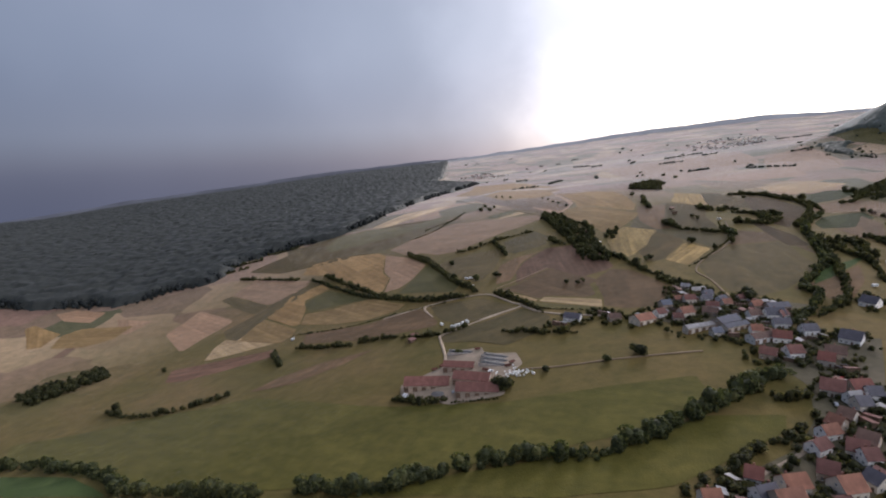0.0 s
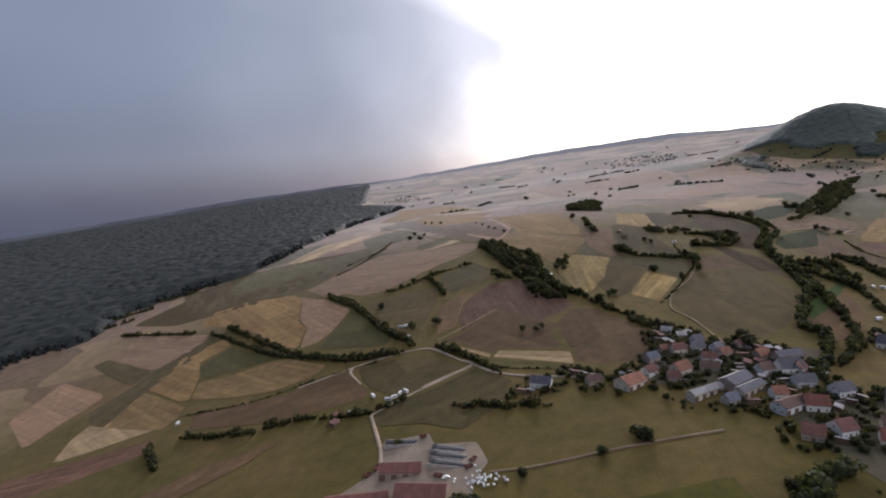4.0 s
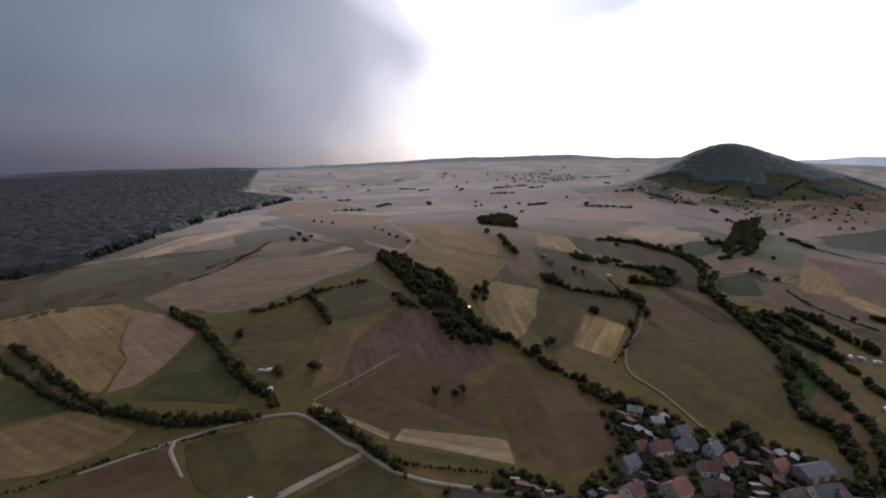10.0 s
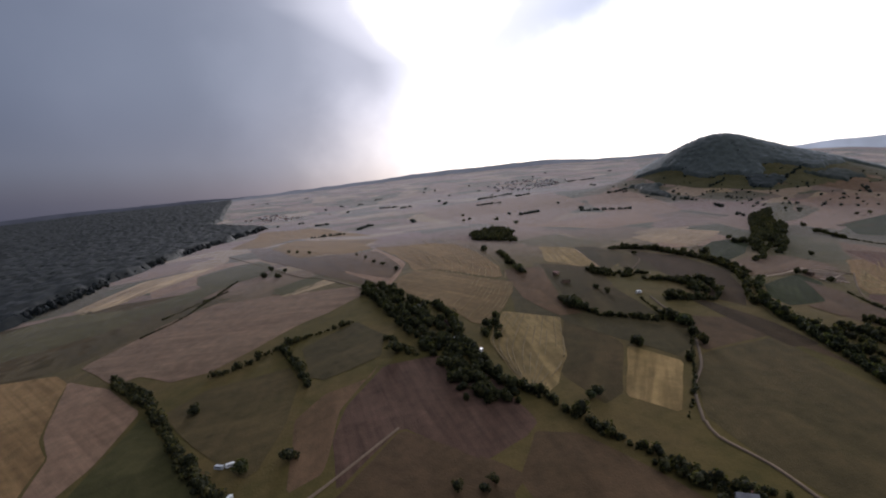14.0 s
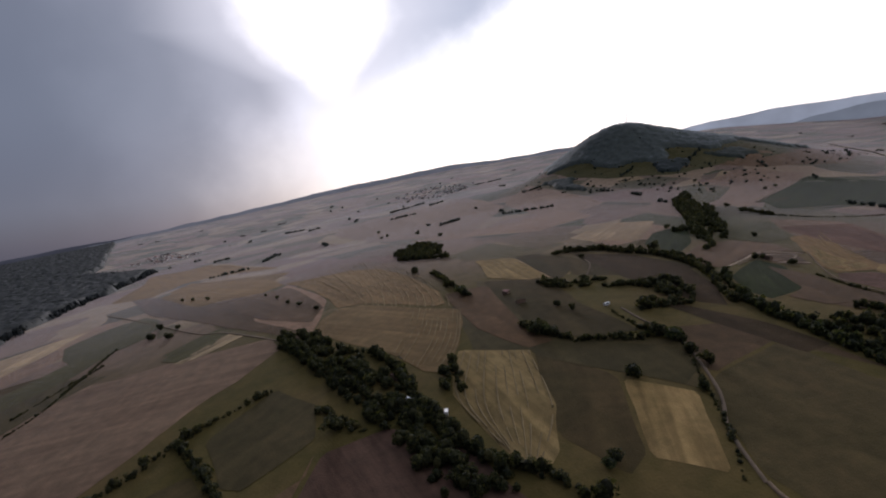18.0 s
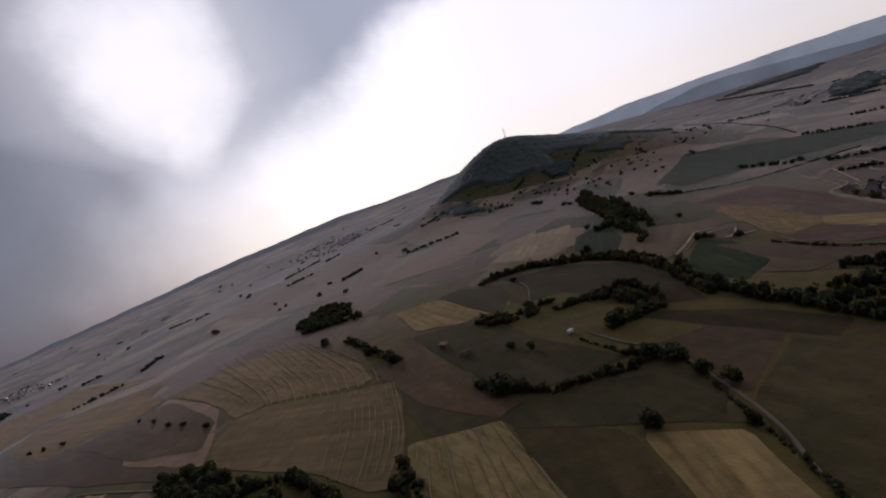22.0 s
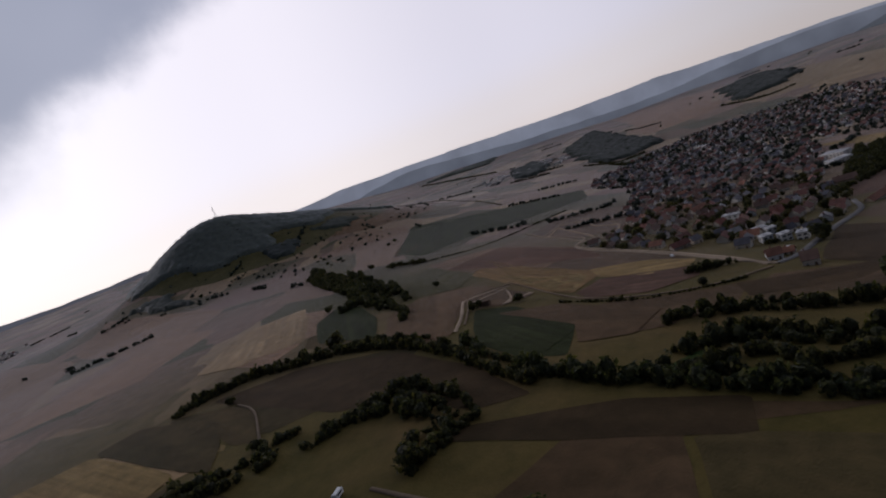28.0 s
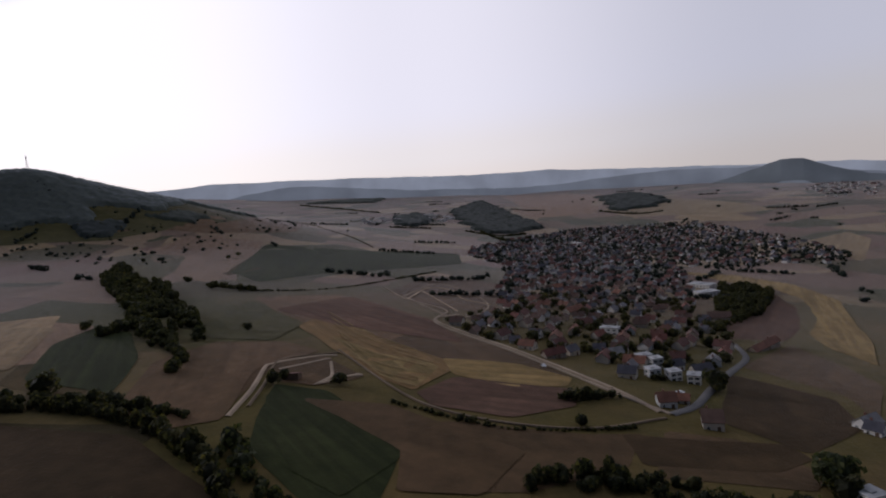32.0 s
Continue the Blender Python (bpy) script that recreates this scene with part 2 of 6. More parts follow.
FIELD_TONES = {   # two tones, period of the tractor lines in metres, how clearly they show
    "fallow": ((0.227, 0.142, 0.090), (0.291, 0.188, 0.121), 3, 0.3),
    "stubble": ((0.286, 0.197, 0.107), (0.356, 0.257, 0.148), 3.5, 0.5),
    "straw": ((0.286, 0.202, 0.113), (0.392, 0.290, 0.169), 3.2, 0.8),
    "honey": ((0.202, 0.128, 0.057), (0.256, 0.167, 0.077), 3.2, 0.4),
    "gold": ((0.224, 0.155, 0.062), (0.295, 0.209, 0.092), 3, 0.6),
    "plough": ((0.111, 0.063, 0.043), (0.153, 0.089, 0.063), 2.8, 0.5),
    "grass": ((0.070, 0.064, 0.021), (0.100, 0.085, 0.032), 7.0, 0.25),
    "sward": ((0.086, 0.077, 0.015), (0.114, 0.097, 0.024), 7.0, 0.25),
    "slope": ((0.074, 0.059, 0.024), (0.100, 0.075, 0.033), 6.0, 0.3),
    "dgrass": ((0.061, 0.048, 0.019), (0.086, 0.060, 0.026), 6.0, 0.3),
    "crop": ((0.028, 0.036, 0.011), (0.041, 0.047, 0.016), 2.2, 0.6),
    "dry": ((0.097, 0.061, 0.030), (0.134, 0.083, 0.045), 6.0, 0.3),
    "olive": ((0.055, 0.036, 0.017), (0.073, 0.047, 0.024), 7.0, 0.3),
    "meadow": ((0.124, 0.078, 0.040), (0.168, 0.103, 0.057), 5.0, 0.3),
    "lawn": ((0.048, 0.077, 0.021), (0.070, 0.095, 0.030), 9.0, 0.08),
    "yard": ((0.235, 0.180, 0.135), (0.335, 0.265, 0.205), 7.0, 0.05),
    "street": ((0.072, 0.065, 0.039), (0.119, 0.099, 0.069), 5.0, 0.03),
    "soil": ((0.211, 0.150, 0.107), (0.299, 0.224, 0.167), 5.0, 0.05),
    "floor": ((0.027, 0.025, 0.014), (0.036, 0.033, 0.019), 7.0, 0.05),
}


def field_material(kind):
    c1, c2, period, clear = FIELD_TONES[kind]
    m, t, b = material("field_" + kind, 0.95)
    co = coords(t)
    big = node(t, "ShaderNodeTexNoise", Vector=co, Scale=0.016, Detail=4.0, Roughness=0.6)
    mid = node(t, "ShaderNodeTexNoise", Vector=co, Scale=0.11, Detail=5.0, Roughness=0.65)
    fine = node(t, "ShaderNodeTexNoise", Vector=co, Scale=0.9, Detail=3.0)
    rows = []
    for across, detail in ((0.55 / period, 2.0), (0.13 / period, 3.0)):
        squeeze = node(t, "ShaderNodeMapping", Vector=co, Scale=(0.006, across, 0.1))
        rows.append(node(t, "ShaderNodeTexNoise", Vector=squeeze.outputs[0], Scale=1.0, Detail=detail, Roughness=0.6))
    wave, wide = rows
    info = t.nodes.new("ShaderNodeObjectInfo")
    col = ramp(t, big.outputs[0], [(0.32, c1), (0.68, c2)])
    col = mixc(t, 0.8, col, ramp(t, mid.outputs[0], [(0.25, (0.62, 0.66, 0.62)), (0.75, (1.3, 1.24, 1.2))]), "MULTIPLY")
    col = mixc(t, clear, col, ramp(t, wave.outputs[0], [(0.36, (0.62, 0.60, 0.56)), (0.64, (1.36, 1.34, 1.28))]), "MULTIPLY")
    col = mixc(t, clear * 0.7, col, ramp(t, wide.outputs[0], [(0.36, (0.74, 0.74, 0.72)), (0.64, (1.24, 1.22, 1.18))]), "MULTIPLY")
    col = mixc(t, 0.7, col, ramp(t, info.outputs["Random"], [(0.0, (0.80, 0.84, 0.84)), (0.5, (1, 1, 1)), (1.0, (1.18, 1.12, 1.06))]), "MULTIPLY")
    t.links.new(col, b.inputs["Base Color"])
    b.inputs["Specular IOR Level"].default_value = 0.1
    add_haze_sheen(b, (HAZE_SHEEN[0] * (0.5 if kind in ("crop", "dgrass", "plough", "olive", "lawn", "street", "honey", "gold") else 1.0), *HAZE_SHEEN[1:]))
    bump(t, b, fine.outputs[0], 0.5, 0.6)
    return m


FIELD_MATS = {k: field_material(k) for k in FIELD_TONES}


def ground_material():
    """Grassland and a far patchwork of fields with ragged borders."""
    m, t, b = material("grassland", 0.95)
    co = coords(t)
    warp = node(t, "ShaderNodeTexNoise", Vector=co, Scale=0.006, Detail=3.0)
    off = node(t, "ShaderNodeVectorMath", )
    off.operation = "MULTIPLY_ADD"
    t.links.new(warp.outputs["Color"], off.inputs[0])
    off.inputs[1].default_value = (90, 90, 0)
    t.links.new(co, off.inputs[2])
    cell = node(t, "ShaderNodeTexVoronoi", Vector=off.outputs[0], Scale=0.0085)
    cell.distance = "CHEBYCHEV"
    pick = node(t, "ShaderNodeSeparateColor", Color=cell.outputs["Color"])
    tones = ramp(t, pick.outputs[0], [(0.0, (0.17, 0.118, 0.080)), (0.14, (0.085, 0.082, 0.042)), (0.26, (0.23, 0.155, 0.112)), (0.40, (0.13, 0.105, 0.058)),
                                      (0.52, (0.20, 0.135, 0.100)), (0.64, (0.31, 0.225, 0.140)), (0.74, (0.105, 0.088, 0.050)), (0.84, (0.19, 0.118, 0.090)), (0.93, (0.27, 0.19, 0.12))], "CONSTANT")
    big = node(t, "ShaderNodeTexNoise", Vector=co, Scale=0.011, Detail=5.0, Roughness=0.6)
    mid = node(t, "ShaderNodeTexNoise", Vector=co, Scale=0.08, Detail=6.0, Roughness=0.7)
    fine = node(t, "ShaderNodeTexNoise", Vector=co, Scale=0.7, Detail=3.0)
    near = ramp(t, big.outputs[0], [(0.3, (0.090, 0.074, 0.020)), (0.5, (0.116, 0.087, 0.028)), (0.7, (0.146, 0.099, 0.040))])
    dist = node(t, "ShaderNodeVectorMath")
    dist.operation = "DISTANCE"
    t.links.new(co, dist.inputs[0])
    dist.inputs[1].default_value = (150, 300, 0)
    far = node(t, "ShaderNodeMapRange", Value=dist.outputs["Value"])
    far.inputs[1].default_value, far.inputs[2].default_value = 620, 900
    col = mixc(t, far.outputs[0], near, tones)
    col = mixc(t, 0.85, col, ramp(t, mid.outputs[0], [(0.25, (0.60, 0.66, 0.60)), (0.75, (1.34, 1.26, 1.2))]), "MULTIPLY")
    t.links.new(col, b.inputs["Base Color"])
    b.inputs["Specular IOR Level"].default_value = 0.1
    add_haze_sheen(b, HAZE_SHEEN)
    bump(t, b, fine.outputs[0], 0.5, 0.6)
    return m


GRASSLAND = ground_material()


def leaf_material(name, c, vary=1.0, down=0.0, thin=0.4):
    m, t, b = material(name, 0.7)
    # down: weight of a blue sheen that imitates haze on the leaves
    add_haze_sheen(b, (down, 0.3, (0.82, 0.90, 1.0, 1)))
    geo = t.nodes.new("ShaderNodeNewGeometry")
    info = t.nodes.new("ShaderNodeObjectInfo")
    n = node(t, "ShaderNodeTexNoise", Vector=coords(t), Scale=0.12, Detail=3.0)
    col = ramp(t, geo.outputs["Random Per Island"], [(0.0, shade(c, 1 - 0.45 * vary)), (0.6, c), (1.0, (c[0] * (1 + 0.8 * vary), c[1] * (1 + 0.55 * vary), c[2] * (1 + 0.2 * vary)))])
    col = mixc(t, 0.6, col, ramp(t, n.outputs[0], [(0.3, (0.65, 0.7, 0.7)), (0.7, (1.35, 1.25, 1.1))]), "MULTIPLY")
    col = mixc(t, 0.6, col, ramp(t, info.outputs["Random"], [(0.0, (0.75, 0.82, 0.8)), (1.0, (1.3, 1.18, 1.0))]), "MULTIPLY")
    t.links.new(col, b.inputs["Base Color"])
    thru = node(t, "ShaderNodeBsdfTranslucent", Color=mixc(t, 1.0, col, (1.5, 1.6, 0.9), "MULTIPLY"))
    both = node(t, "ShaderNodeMixShader", Fac=thin)
    t.links.new(b.outputs[0], both.inputs[1])
    t.links.new(thru.outputs[0], both.inputs[2])
    t.links.new(both.outputs[0], t.nodes["Material Output"].inputs["Surface"])
    return m


LEAF = leaf_material("leaves", (0.054, 0.058, 0.030), 1.3)
LEAF_ROW = leaf_material("brook_tree_leaves", (0.060, 0.068, 0.034), 1.4)
LEAF_PALE = leaf_material("willow_leaves", (0.072, 0.082, 0.042))
NEEDLE = leaf_material("needles", (0.018, 0.030, 0.016))
# blue cast in the leaf colour imitates haze over the west forest
HAZE_BLUE_FOREST = leaf_material("haze_blue_forest_leaves", (0.023, 0.029, 0.034), 0.6, 0.02, 0.1)
# paled leaf colour and extra sheen imitate haze over the hill wood
HAZE_PALE_WOOD = leaf_material("haze_pale_wood_leaves", (0.108, 0.124, 0.110), 0.5, 0.4, 0.25)
# far woods: leaf colour leans blue to imitate haze
HAZE_BLUE_WOOD = leaf_material("haze_blue_wood_leaves", (0.034, 0.045, 0.040), 0.6, 0.03, 0.2)
BARK = worn("bark", (0.10, 0.075, 0.055), 0.95, 0.5, 8.0)
ROOFS = {"rust": worn("rusty_sheet_roof", (0.185, 0.084, 0.066)), "red": worn("red_roof_tiles", (0.200, 0.082, 0.064)), "orange": worn("orange_roof_tiles", (0.235, 0.112, 0.076)),
         "redbrown": worn("russet_roof_tiles", (0.165, 0.080, 0.066)), "brown": worn("brown_roof_tiles", (0.15, 0.095, 0.075)),
         "slate": worn("slate_roof_tiles", (0.090, 0.085, 0.100), 0.38), "blue": worn("blue_grey_roof_tiles", (0.115, 0.122, 0.15), 0.35),
         "grey": worn("fibre_cement_roof", (0.33, 0.31, 0.30)), "flat": worn("gravel_flat_roof", (0.52, 0.51, 0.50))}
WALLS = {"white": worn("white_render", (0.82, 0.80, 0.77), 0.85, 0.3, 5.0, 0.06), "pale": worn("cream_render", (0.60, 0.54, 0.46), 0.85, 0.3, 5.0, 0.1),
         "tan": worn("tan_render", (0.42, 0.34, 0.27), 0.85, 0.3, 5.0, 0.14)}
BRICK = worn("chimney_brick", (0.26, 0.13, 0.10))
FRAME = worn("white_window_frame", (0.75, 0.75, 0.74), 0.5)
GLASS, _t, _b = material("window_glass", 0.08)
_b.inputs["Base Color"].default_value, _b.inputs["Specular IOR Level"].default_value = (0.03, 0.035, 0.04, 1), 0.6
WOOD = worn("weathered_wood", (0.17, 0.115, 0.08))
CONCRETE = worn("concrete", (0.40, 0.37, 0.34))
TARP = worn("black_silage_sheet", (0.035, 0.035, 0.038), 0.45)
WRAP = worn("white_bale_wrap", (0.72, 0.72, 0.70), 0.35)
ASPHALT = worn("pale_asphalt", (0.20, 0.185, 0.175), 0.9, 0.05, 1.2)
GRAVEL = worn("chalky_gravel", (0.37, 0.285, 0.205), 0.95, 0.05, 1.2)
DIRT = worn("dirt_track", (0.20, 0.145, 0.095), 0.95, 0.05, 1.0)
STEEL = worn("galvanised_steel", (0.45, 0.46, 0.47), 0.4, 0.3, 5.0, 0.1, 0.8)
PAINTS = [worn("car_paint_" + n, c, 0.25, 0.2, 4.0, 0.04) for n, c in (("white", (0.75, 0.75, 0.76)), ("silver", (0.42, 0.43, 0.45)), ("dark", (0.04, 0.045, 0.06)), ("red", (0.30, 0.03, 0.03)))]
RUBBER = worn("tyre_rubber", (0.02, 0.02, 0.02))


# ---- building blocks ----
def mesh_of(name, verts, faces, mats, slots=None, smooth=False):
    me = bpy.data.meshes.new(name)
    me.from_pydata(verts if isinstance(verts, list) else verts.tolist(), [], faces if isinstance(faces, list) else faces.tolist())
    for m in (mats if isinstance(mats, (list, tuple)) else [mats]):
        me.materials.append(m)
    if slots is not None:
        me.polygons.foreach_set("material_index", slots)
    if smooth:
        me.polygons.foreach_set("use_smooth", [True] * len(me.polygons))
    me.update()
    return me


def part(name, me, parent, place=None, label=""):
    ob = new(name, me)
    ob.parent = parent
    if place is not None:
        ob.matrix_basis = place
    return tagged(ob, label) if label else ob


def thing(name, x, y, z, turn=0.0):
    ob = new(name)
    ob.empty_display_size = 0.5
    ob.matrix_basis = pose(x, y, z, 0, 0, turn)
    return ob


BOX_FACES = [(0, 3, 2, 1), (4, 5, 6, 7), (0, 1, 5, 4), (1, 2, 6, 5), (2, 3, 7, 6), (3, 0, 4, 7)]


def box(x0, x1, y0, y1, z0, z1, bevel=0.0):
    """Verts and faces of a block; with bevel its top edges are eased."""
    v = [(x0, y0, z0), (x1, y0, z0), (x1, y1, z0), (x0, y1, z0), (x0, y0, z1 - bevel), (x1, y0, z1 - bevel), (x1, y1, z1 - bevel), (x0, y1, z1 - bevel)]
    if not bevel:
        return v, list(BOX_FACES)
    b = bevel
    v += [(x0 + b, y0 + b, z1), (x1 - b, y0 + b, z1), (x1 - b, y1 - b, z1), (x0 + b, y1 - b, z1)]
    f = [(0, 3, 2, 1), (8, 9, 10, 11)] + BOX_FACES[2:] + [(4, 5, 9, 8), (5, 6, 10, 9), (6, 7, 11, 10), (7, 4, 8, 11)]
    return v, f


def join(*solids):
    v, f = [], []
    for sv, sf in solids:
        k = len(v)
        v += list(sv)
        f += [tuple(i + k for i in q) for q in sf]
    return v, f


def drum(r, z0, z1, n=12, r2=None, cx=0.0, cy=0.0):
    r2 = r if r2 is None else r2
    v = [(cx + r * math.cos(a), cy + r * math.sin(a), z0) for a in np.linspace(0, 2 * math.pi, n, False)]
    v += [(cx + r2 * math.cos(a), cy + r2 * math.sin(a), z1) for a in np.linspace(0, 2 * math.pi, n, False)]
    return v, [tuple(range(n - 1, -1, -1)), tuple(range(n, 2 * n))] + [(i, (i + 1) % n, n + (i + 1) % n, n + i) for i in range(n)]


# ---- ground ----
ax = np.concatenate([-np.geomspace(4300, 730, 24), np.arange(-720, 2100, 14.0), np.geomspace(2110, 5200, 110)])
ay = np.concatenate([-np.geomspace(3600, 130, 24), np.arange(-120, 2400, 14.0), np.geomspace(2410, 5600, 100)])
gx, gy = np.meshgrid(ax, ay)
nx, ny = len(ax), len(ay)
quad = np.arange(nx * ny).reshape(ny, nx)
tagged(new("ground", mesh_of("ground", np.stack([gx, gy, height(gx, gy)], -1).reshape(-1, 3),
       np.stack([quad[:-1, :-1], quad[:-1, 1:], quad[1:, 1:], quad[1:, :-1]], -1).reshape(-1, 4), GRASSLAND, smooth=True)),
       "gently rolling late-summer grassland and fields", "ground", kind="structure")

FIELD_WORDS = {"fallow": "bare pinkish-tan harvested field", "stubble": "pale straw-coloured stubble field", "straw": "bright cut straw field with tractor lines",
               "gold": "golden yellow stubble field in stripes", "plough": "dark red-brown ploughed field", "grass": "green pasture with drying patches",
               "dgrass": "dull dark green pasture", "slope": "olive green sloping pasture", "sward": "broad green valley meadow", "honey": "honey-coloured harvested field", "crop": "dark green root crop in rows", "dry": "dry brownish meadow", "olive": "olive brown grazed meadow",
               "meadow": "sun-dried tan meadow", "lawn": "fresh bright green meadow", "street": "trodden gardens and yards between houses", "soil": "bare pale brown soil of a building site", "floor": "dark sheet filling gaps under and beyond the forest", "yard": "pale concrete and gravel farmyard"}
LAYER = [0]


def field(kind, pts):
    """A field laid over the ground, its tractor lines along its longest side."""
    LAYER[0] += 1
    lift = 0.06 + 0.0024 * LAYER[0]
    p = np.array(pts, float)
    mid = p.mean(0)
    e = np.roll(p, -1, 0) - p
    k = int(np.argmax(np.hypot(e[:, 0], e[:, 1])))
    turn = math.atan2(e[k, 1], e[k, 0])
    base = hz(*mid)
    bm = bmesh.new()
    # soften the outline: each corner is cut, each side is a little uneven
    ring = []
    n = len(p)
    for i in range(n):
        a, b = p[i], p[(i + 1) % n]
        for f in (0.06, 0.3, 0.55, 0.8, 0.94):
            q = a + (b - a) * f
            s = min(6.0, 0.02 * np.hypot(*(b - a)) + 0.6)
            w = noise.noise_vector(Vector((q[0] * 0.03, q[1] * 0.03, len(kind))))
            ring.append((q[0] + w.x * s, q[1] + w.y * s))
    try:
        bm.faces.new([bm.verts.new((x, y, 0)) for x, y in ring])
    except ValueError:
        pass
    bmesh.ops.triangulate(bm, faces=bm.faces)
    lo, hi = p.min(0), p.max(0)
    step = 24.0 if max(hi - lo) < 500 else 45.0
    for axis in (0, 1):
        c = lo[axis] + step
        while c < hi[axis]:
            co, no = [0, 0, 0], [0, 0, 0]
            co[axis], no[axis] = c, 1
            bmesh.ops.bisect_plane(bm, geom=bm.verts[:] + bm.edges[:] + bm.faces[:], plane_co=co, plane_no=no)
            c += step
    xy = np.array([v.co[:2] for v in bm.verts])
    zz = height(xy[:, 0], xy[:, 1])
    ct, st = math.cos(turn), math.sin(turn)
    for v, (x, y), z in zip(bm.verts, xy, zz):
        dx, dy = x - mid[0], y - mid[1]
        v.co = (dx * ct + dy * st, -dx * st + dy * ct, z + lift - base)
    for f in bm.faces:
        f.normal_update()
        if f.normal.z < 0:
            f.normal_flip()
        f.smooth = True
    me = bpy.data.meshes.new("field")
    bm.to_mesh(me)
    bm.free()
    me.materials.append(FIELD_MATS[kind])
    ob = new("farmyard" if kind == "yard" else "field", me)
    ob.matrix_basis = pose(mid[0], mid[1], base, 0, 0, math.degrees(turn))
    return tagged(ob, FIELD_WORDS[kind], "field", kind="structure")


def smooth_line(pts, step):
    p = [Vector((*q, 0)) for q in pts]
    p = [2 * p[0] - p[1]] + p + [2 * p[-1] - p[-2]]
    out = []
    for i in range(1, len(p) - 2):
        a, b, c, d = p[i - 1:i + 3]
        n = max(1, int((c - b).length / step))
        for k in range(n):
            s = k / n
            out.append(0.5 * ((2 * b) + (c - a) * s + (2 * a - 5 * b + 4 * c - d) * s * s + (3 * b - a - 3 * c + d) * s ** 3))
    out.append(p[-2])
    return out


def track(width, pts):
    line = smooth_line(pts, 6.0)
    wide = width * (0.68 if width < 3.9 else 0.85)
    LAYER[0] += 1
    lift = 0.52 + 0.004 * (LAYER[0] % 40)
    v, f = [], []
    for i, q in enumerate(line):
        d = (line[min(i + 1, len(line) - 1)] - line[max(i - 1, 0)]).normalized()
        s = Vector((-d.y, d.x, 0)) * wide / 2
        w = 1 + 0.16 * noise.noise(Vector((q.x * 0.05, q.y * 0.05, 3)))
        for k, dz in ((-1.2, -0.55), (-1, 0), (0, 0.04), (1, 0), (1.2, -0.55)):
            c = q + s * k * w
            v.append((c.x, c.y, hz(c.x, c.y) + lift + dz))
        if i:
            o = 5 * i
            f += [(o - 5 + k, o - 4 + k, o + 1 + k, o + k) for k in range(4)]
    f = [tuple(reversed(q)) for q in f]
    m = ASPHALT if width >= 3.9 else GRAVEL if width >= 2.55 else DIRT
    word = "pale asphalt village road" if width >= 3.9 else "narrow pale gravel farm road" if width >= 2.55 else "brown dirt farm track"
    tagged(new("road", mesh_of("road", v, f, m, smooth=True)), word, "road", kind="structure")


STRAW = worn("straw_swath", (0.30, 0.215, 0.10), 0.95, 0.08, 1.5)


def swaths(n, guides):
    """Rows of cut straw left by the harvester, blending from the first guide line through the middle one to the last."""
    a, b, c = (np.array(g, float) for g in guides)
    r = random.Random(n)
    v, f = [], []
    for i in range(n):
        s = min(1.0, max(0.0, (i + r.uniform(-0.25, 0.25)) / (n - 1)))
        p = a * (1 - s) * (1 - 2 * s) + b * 4 * s * (1 - s) + c * s * (2 * s - 1)
        line = smooth_line([tuple(q) for q in p], 7.0)
        for j, q in enumerate(line):
            d = (line[min(j + 1, len(line) - 1)] - line[max(j - 1, 0)]).normalized()
            w = 0.42 * (1 + 0.8 * noise.noise(Vector((q.x * 0.11, q.y * 0.11, i))))
            for k, dz in ((-1, 0.55), (0, 0.85), (1, 0.55)):
                x, y = q.x - d.y * w * k, q.y + d.x * w * k
                v.append((x, y, hz(x, y) + dz + 0.3))
            if j and noise.noise(Vector((q.x * 0.05, q.y * 0.05, i * 3.1))) > -0.22:
                o = len(v) - 3
                f += [(o - 3, o, o + 1, o - 2), (o - 2, o + 1, o + 2, o - 1)]
    tagged(new("straw_swaths", mesh_of("straw_swaths", v, f, STRAW, smooth=True)), "curved rows of pale cut straw on stubble", "straw", kind="stuff")


